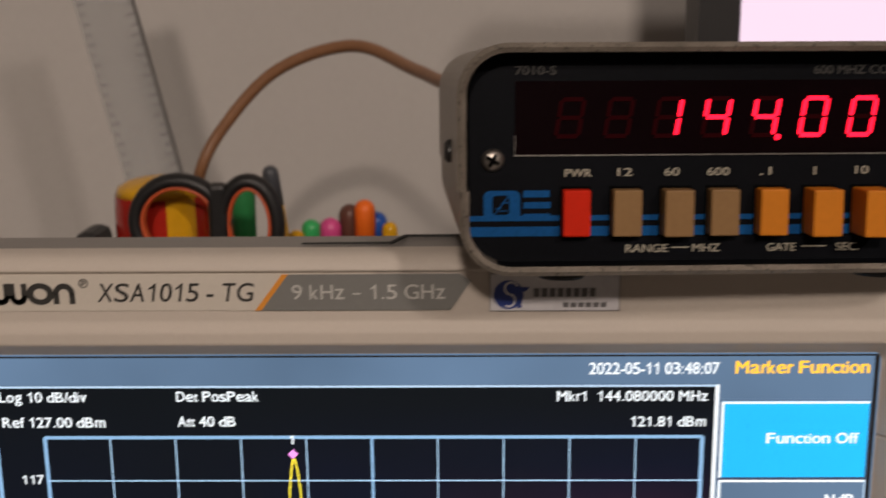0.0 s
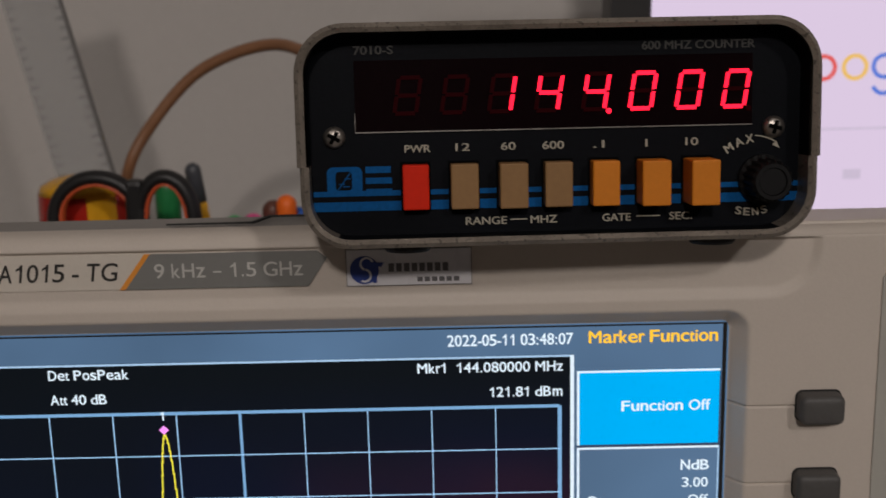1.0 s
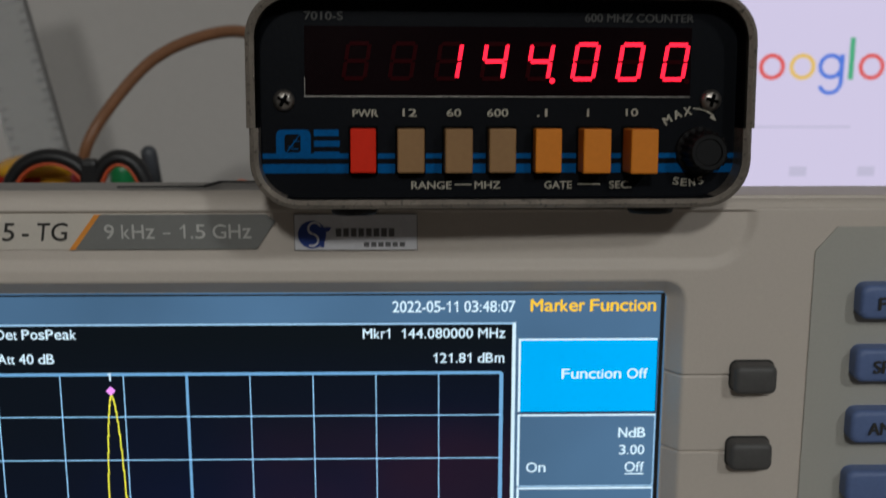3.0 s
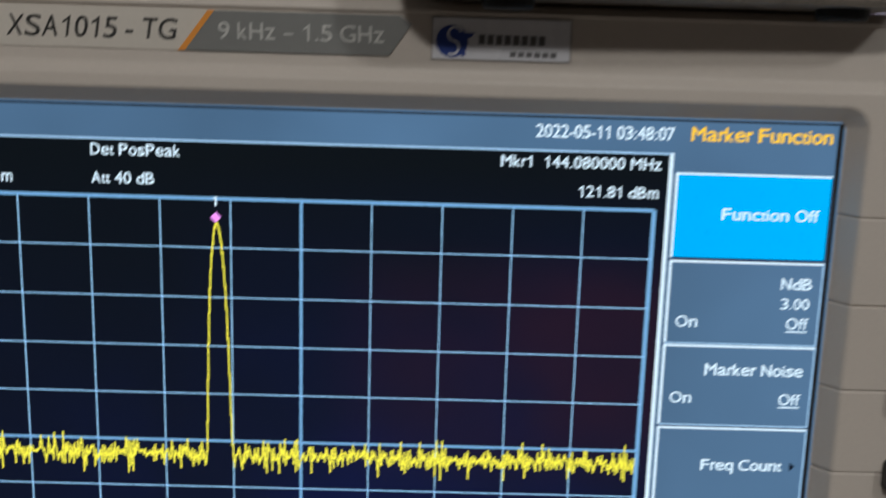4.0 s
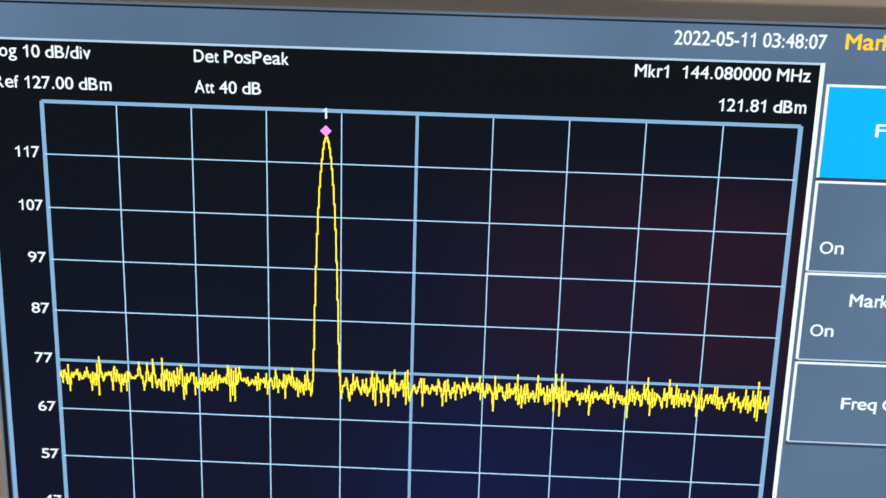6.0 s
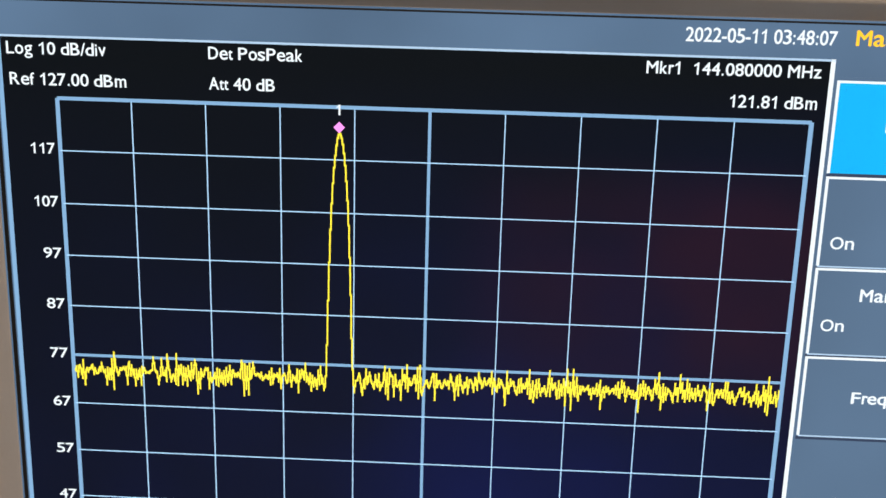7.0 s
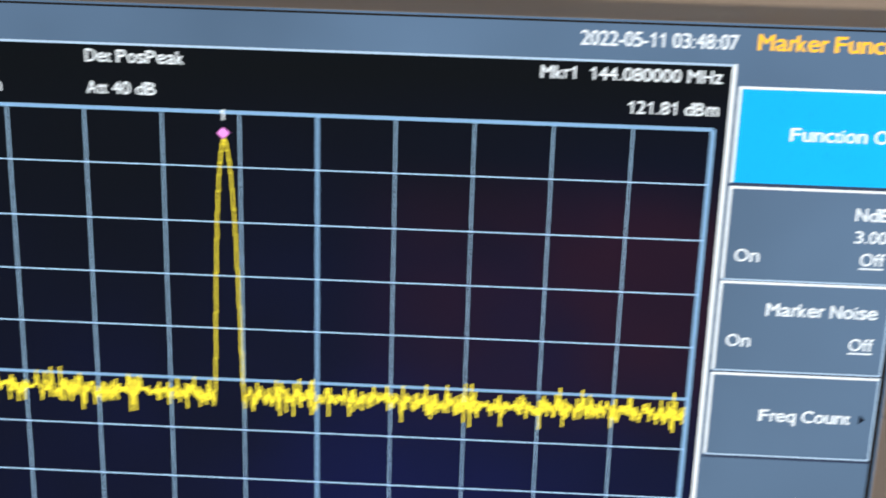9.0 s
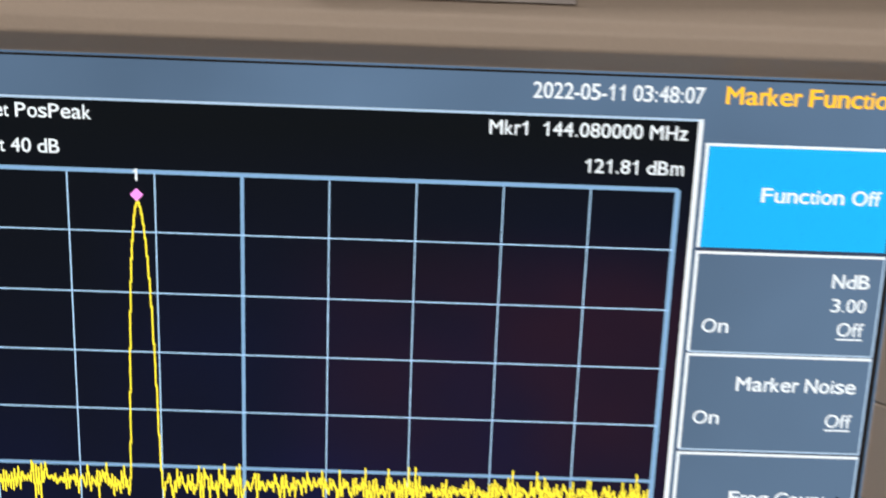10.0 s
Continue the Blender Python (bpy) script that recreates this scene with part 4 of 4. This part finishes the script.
# ---- things behind the analyzer ----
def holder():
    bm = bmesh.new()
    o, i_ = (-0.152, -0.016, 0.436, 0.580), (-0.1495, -0.0185, 0.4385, 0.5775)
    box(o[0], o[1], o[2], o[3], DESK, DESK + 0.004, bm=bm)
    for b in ((o[0], i_[0], o[2], o[3]), (i_[1], o[1], o[2], o[3]), (i_[0], i_[1], o[2], i_[2]), (i_[0], i_[1], i_[3], o[3])):
        box(*b, DESK + 0.004, 0.850, bm=bm)
    return bm


single("pen_holder", holder(), BLACKPL, "black plastic pen holder full of pens", "pen holder")


def bottle():
    bx, by = -0.1275, 0.4870
    e = empty("striped_bottle", bx, by, DESK + 0.004, "glossy half red, half yellow plastic bottle", "bottle")
    prof = [(0.019, 0.004), (0.0205, 0.008), (0.0205, 0.178), (0.0200, 0.1862)]
    for a0, a1, m_ in ((165, 287, RED), (287, 323, YELLOW), (323, 415, RED), (55, 165, YELLOW)):
        bm = bmesh.new()
        cols = []
        for i in range(17):
            a = radians(a0 + (a1 - a0) * i / 16)
            cols.append([bm.verts.new((bx + r * math.cos(a), by + r * math.sin(a), DESK + h)) for r, h in prof])
        for a, b in zip(cols, cols[1:]):
            for j in range(len(prof) - 1):
                bm.faces.new((a[j], a[j + 1], b[j + 1], b[j]))
        part("stripe", bm, m_, e, smooth=True)
    part("shoulder", turned([(0.0200, 0.1862), (0.0186, 0.1893), (0.0140, 0.1918), (0.0080, 0.1930), (0.002, 0.1934)], Matrix.Translation((bx, by, DESK)), 40), YELLOW, e, smooth=True)


bottle()


def scissors():
    y = 0.4550
    e = empty("scissors", -0.097, y, DESK + 0.01, "scissors with black handles and orange inner grips", "scissors")
    for cx, cz, rx, rz in ((-0.1130, 0.8920, 0.0178, 0.0170), (-0.0850, 0.8910, 0.0112, 0.0176)):
        loop = [(cx + rx * math.cos(2 * math.pi * i / 40), y, cz + rz * math.sin(2 * math.pi * i / 40)) for i in range(40)]
        h = part("handle", tube(loop, 0.0031, 12, closed=True, squash=1.3), BLACKPL, e, "black plastic finger loop", smooth=True)
        loop = [(cx + (rx - 0.0029) * math.cos(2 * math.pi * i / 40), y, cz + (rz - 0.0029) * math.sin(2 * math.pi * i / 40)) for i in range(40)]
        part("inner_grip", tube(loop, 0.0010, 8, closed=True, squash=3.0), SCORANGE, h, "orange soft grip", smooth=True)
    part("handle_bridge", box(-0.1010, -0.0935, y - 0.004, y + 0.004, 0.845, 0.9078, 0.002), BLACKPL, e)
    for dx, yy in ((-0.0035, y - 0.0010), (0.0035, y + 0.0010)):
        part("blade", plate([(-0.0973 + dx - 0.006, 0.850), (-0.0973 + dx + 0.006, 0.850), (-0.0973 + dx * 0.3 + 0.001, DESK + 0.0045), (-0.0973 + dx * 0.3 - 0.001, DESK + 0.0045)], yy, yy + 0.0016), STEEL, e)


scissors()


def pen(name, x, y, z, r, body, cap, label, lean=(0, 0), dome=1.0, caph=0.03):
    """An upright pen from the holder's floor to the cap's top at z."""
    z -= 0.0012
    foot = Vector((x - lean[0], y - lean[1], DESK + 0.0045))
    d = Vector((x, y, z)) - foot
    m_ = Matrix.Translation(foot) @ d.to_track_quat("Z", "Y").to_matrix().to_4x4()
    L = d.length
    e = empty(name, foot.x, foot.y, foot.z, label, "pen", "pens in the holder")
    part("barrel", turned([(r * 0.35, 0), (r * 0.9, 0.012), (r * 0.9, L - caph)], m_, 18), body, e, smooth=True)
    part("cap", turned([(r * 0.92, L - caph)] + [(r * max(0.03, math.cos(a)), L - r * dome + r * dome * math.sin(a)) for a in [math.pi / 2 * k / 7 for k in range(8)]], m_, 20), cap, e, smooth=True)


pen("marker_pen", -0.0665, 0.500, 0.8845, 0.0042, BODYGREY, BRIGHTGREEN, "felt pen with a bright green cap")
pen("marker_pen", -0.0580, 0.500, 0.8852, 0.0048, BODYGREY, PINK, "felt pen with a pink cap")
pen("marker_pen", -0.0500, 0.506, 0.8900, 0.0050, BODYGREY, BROWN, "felt pen with a dark brown cap", lean=(-0.004, 0))
pen("marker_pen", -0.0428, 0.500, 0.8932, 0.0046, BODYGREY, NEON, "felt pen with a bright orange cap")
pen("marker_pen", -0.0382, 0.508, 0.8862, 0.0046, BODYGREY, CAPBLUE, "felt pen with a blue cap")
pen("marker_pen", -0.0320, 0.500, 0.8832, 0.0034, BODYGREY, YELLOW, "felt pen with a yellow cap")
pen("marker_pen", -0.0985, 0.512, 0.9010, 0.0058, BODYGREY, GREEN, "thick pen with a dark green cap", caph=0.05)
pen("pencil", -0.0840, 0.500, 0.9085, 0.0036, YELLOW, PENDARK, "yellow pencil with a dark grey end", lean=(-0.028, 0), caph=0.018)
pen("marker_pen", -0.0720, 0.492, 0.8815, 0.0036, BODYGREY, YELLOW, "felt pen with a yellow cap")
single("storage_box", box(-0.1645, -0.1535, 0.475, 0.50, DESK, 0.8825, 0.004), BLACKPL, "dark plastic box on the bench", "box")


def ruler():
    e = empty("ruler", -0.125, 0.52, DESK, "clear grey plastic ruler standing in the pen holder", "ruler")
    bot, top = Vector((-0.1000, 0.5640, DESK + 0.0110)), Vector((-0.1706, 0.5780, 1.0258))
    d = (top - bot).normalized()
    side = Vector((1, 0, 0.225)).normalized()
    nrm = side.cross(d).normalized()
    W, L, T = 0.0286, (top - bot).length, 0.0022

    def piece(a0, a1, w0, w1, t0, t1):
        bm = bmesh.new()
        vs = [bm.verts.new(bot + d * a + side * w + nrm * t) for a in (a0, a1) for w in (w0, w1) for t in (t0, t1)]
        for f in ((0, 1, 3, 2), (4, 6, 7, 5), (0, 2, 6, 4), (1, 5, 7, 3), (0, 4, 5, 1), (2, 3, 7, 6)):
            bm.faces.new([vs[k] for k in f])
        return bm
    part("blade", piece(0, L, -W, 0, -T / 2, T / 2), RULER, e)
    part("edge_band", piece(0, L, -0.0013, 0.0002, -T / 2 - 0.0002, T / 2 + 0.0002), RULERINK, e, "dark graduated edge")
    for k in range(int(L / 0.005)):
        ln = 0.0052 if k % 2 else 0.0072
        part("tick", piece(0.004 + 0.005 * k, 0.0048 + 0.005 * k, -W + 0.0004, -W + ln * 0.6, -T / 2 - 0.0004, -T / 2 - 0.0001), RULERINK, e)
        part("tick", piece(0.004 + 0.005 * k, 0.0048 + 0.005 * k, -0.0013 - ln * 0.7, -0.0012, -T / 2 - 0.0004, -T / 2 - 0.0001), RULERINK, e)


ruler()


def catmull(ps, n=10):
    ps = [Vector(p) for p in ps]
    out = []
    ps = [2 * ps[0] - ps[1]] + ps + [2 * ps[-1] - ps[-2]]
    for a, b, c, d in zip(ps, ps[1:], ps[2:], ps[3:]):
        for i in range(n):
            t = i / n
            out.append(0.5 * (2 * b + (c - a) * t + (2 * a - 5 * b + 4 * c - d) * t * t + (3 * b - a - 3 * c + d) * t ** 3))
    return out + [ps[-2]]


cable_path = [(-0.100, 0.604, DESK + 0.004), (-0.120, 0.602, 0.78), (-0.128, 0.592, 0.842), (-0.1285, 0.562, 0.872), (-0.1231, 0.536, 0.8960), (-0.1117, 0.538, 0.9180), (-0.0855, 0.540, 0.9448), (-0.0494, 0.532, 0.9564), (-0.0200, 0.500, 0.9482), (0.003, 0.440, 0.9440), (0.019, 0.395, 0.9470), (0.022, 0.368, 0.9480)]
cable = empty("coaxial_cable", -0.1, 0.55, DESK, "brown coaxial cable arching up behind the counter", "cable")
part("jacket", tube(catmull(cable_path), 0.0028, 14), CABLEM, cable, smooth=True)
part("connector", turned([(0.0035, 0), (0.0060, 0.001), (0.0060, 0.012), (0.0045, 0.018)], Matrix.Translation((0.022, CY1 - 0.001, 0.9480)) @ Matrix.Rotation(radians(-90), 4, "X"), 20), STEEL, cable, "steel plug")
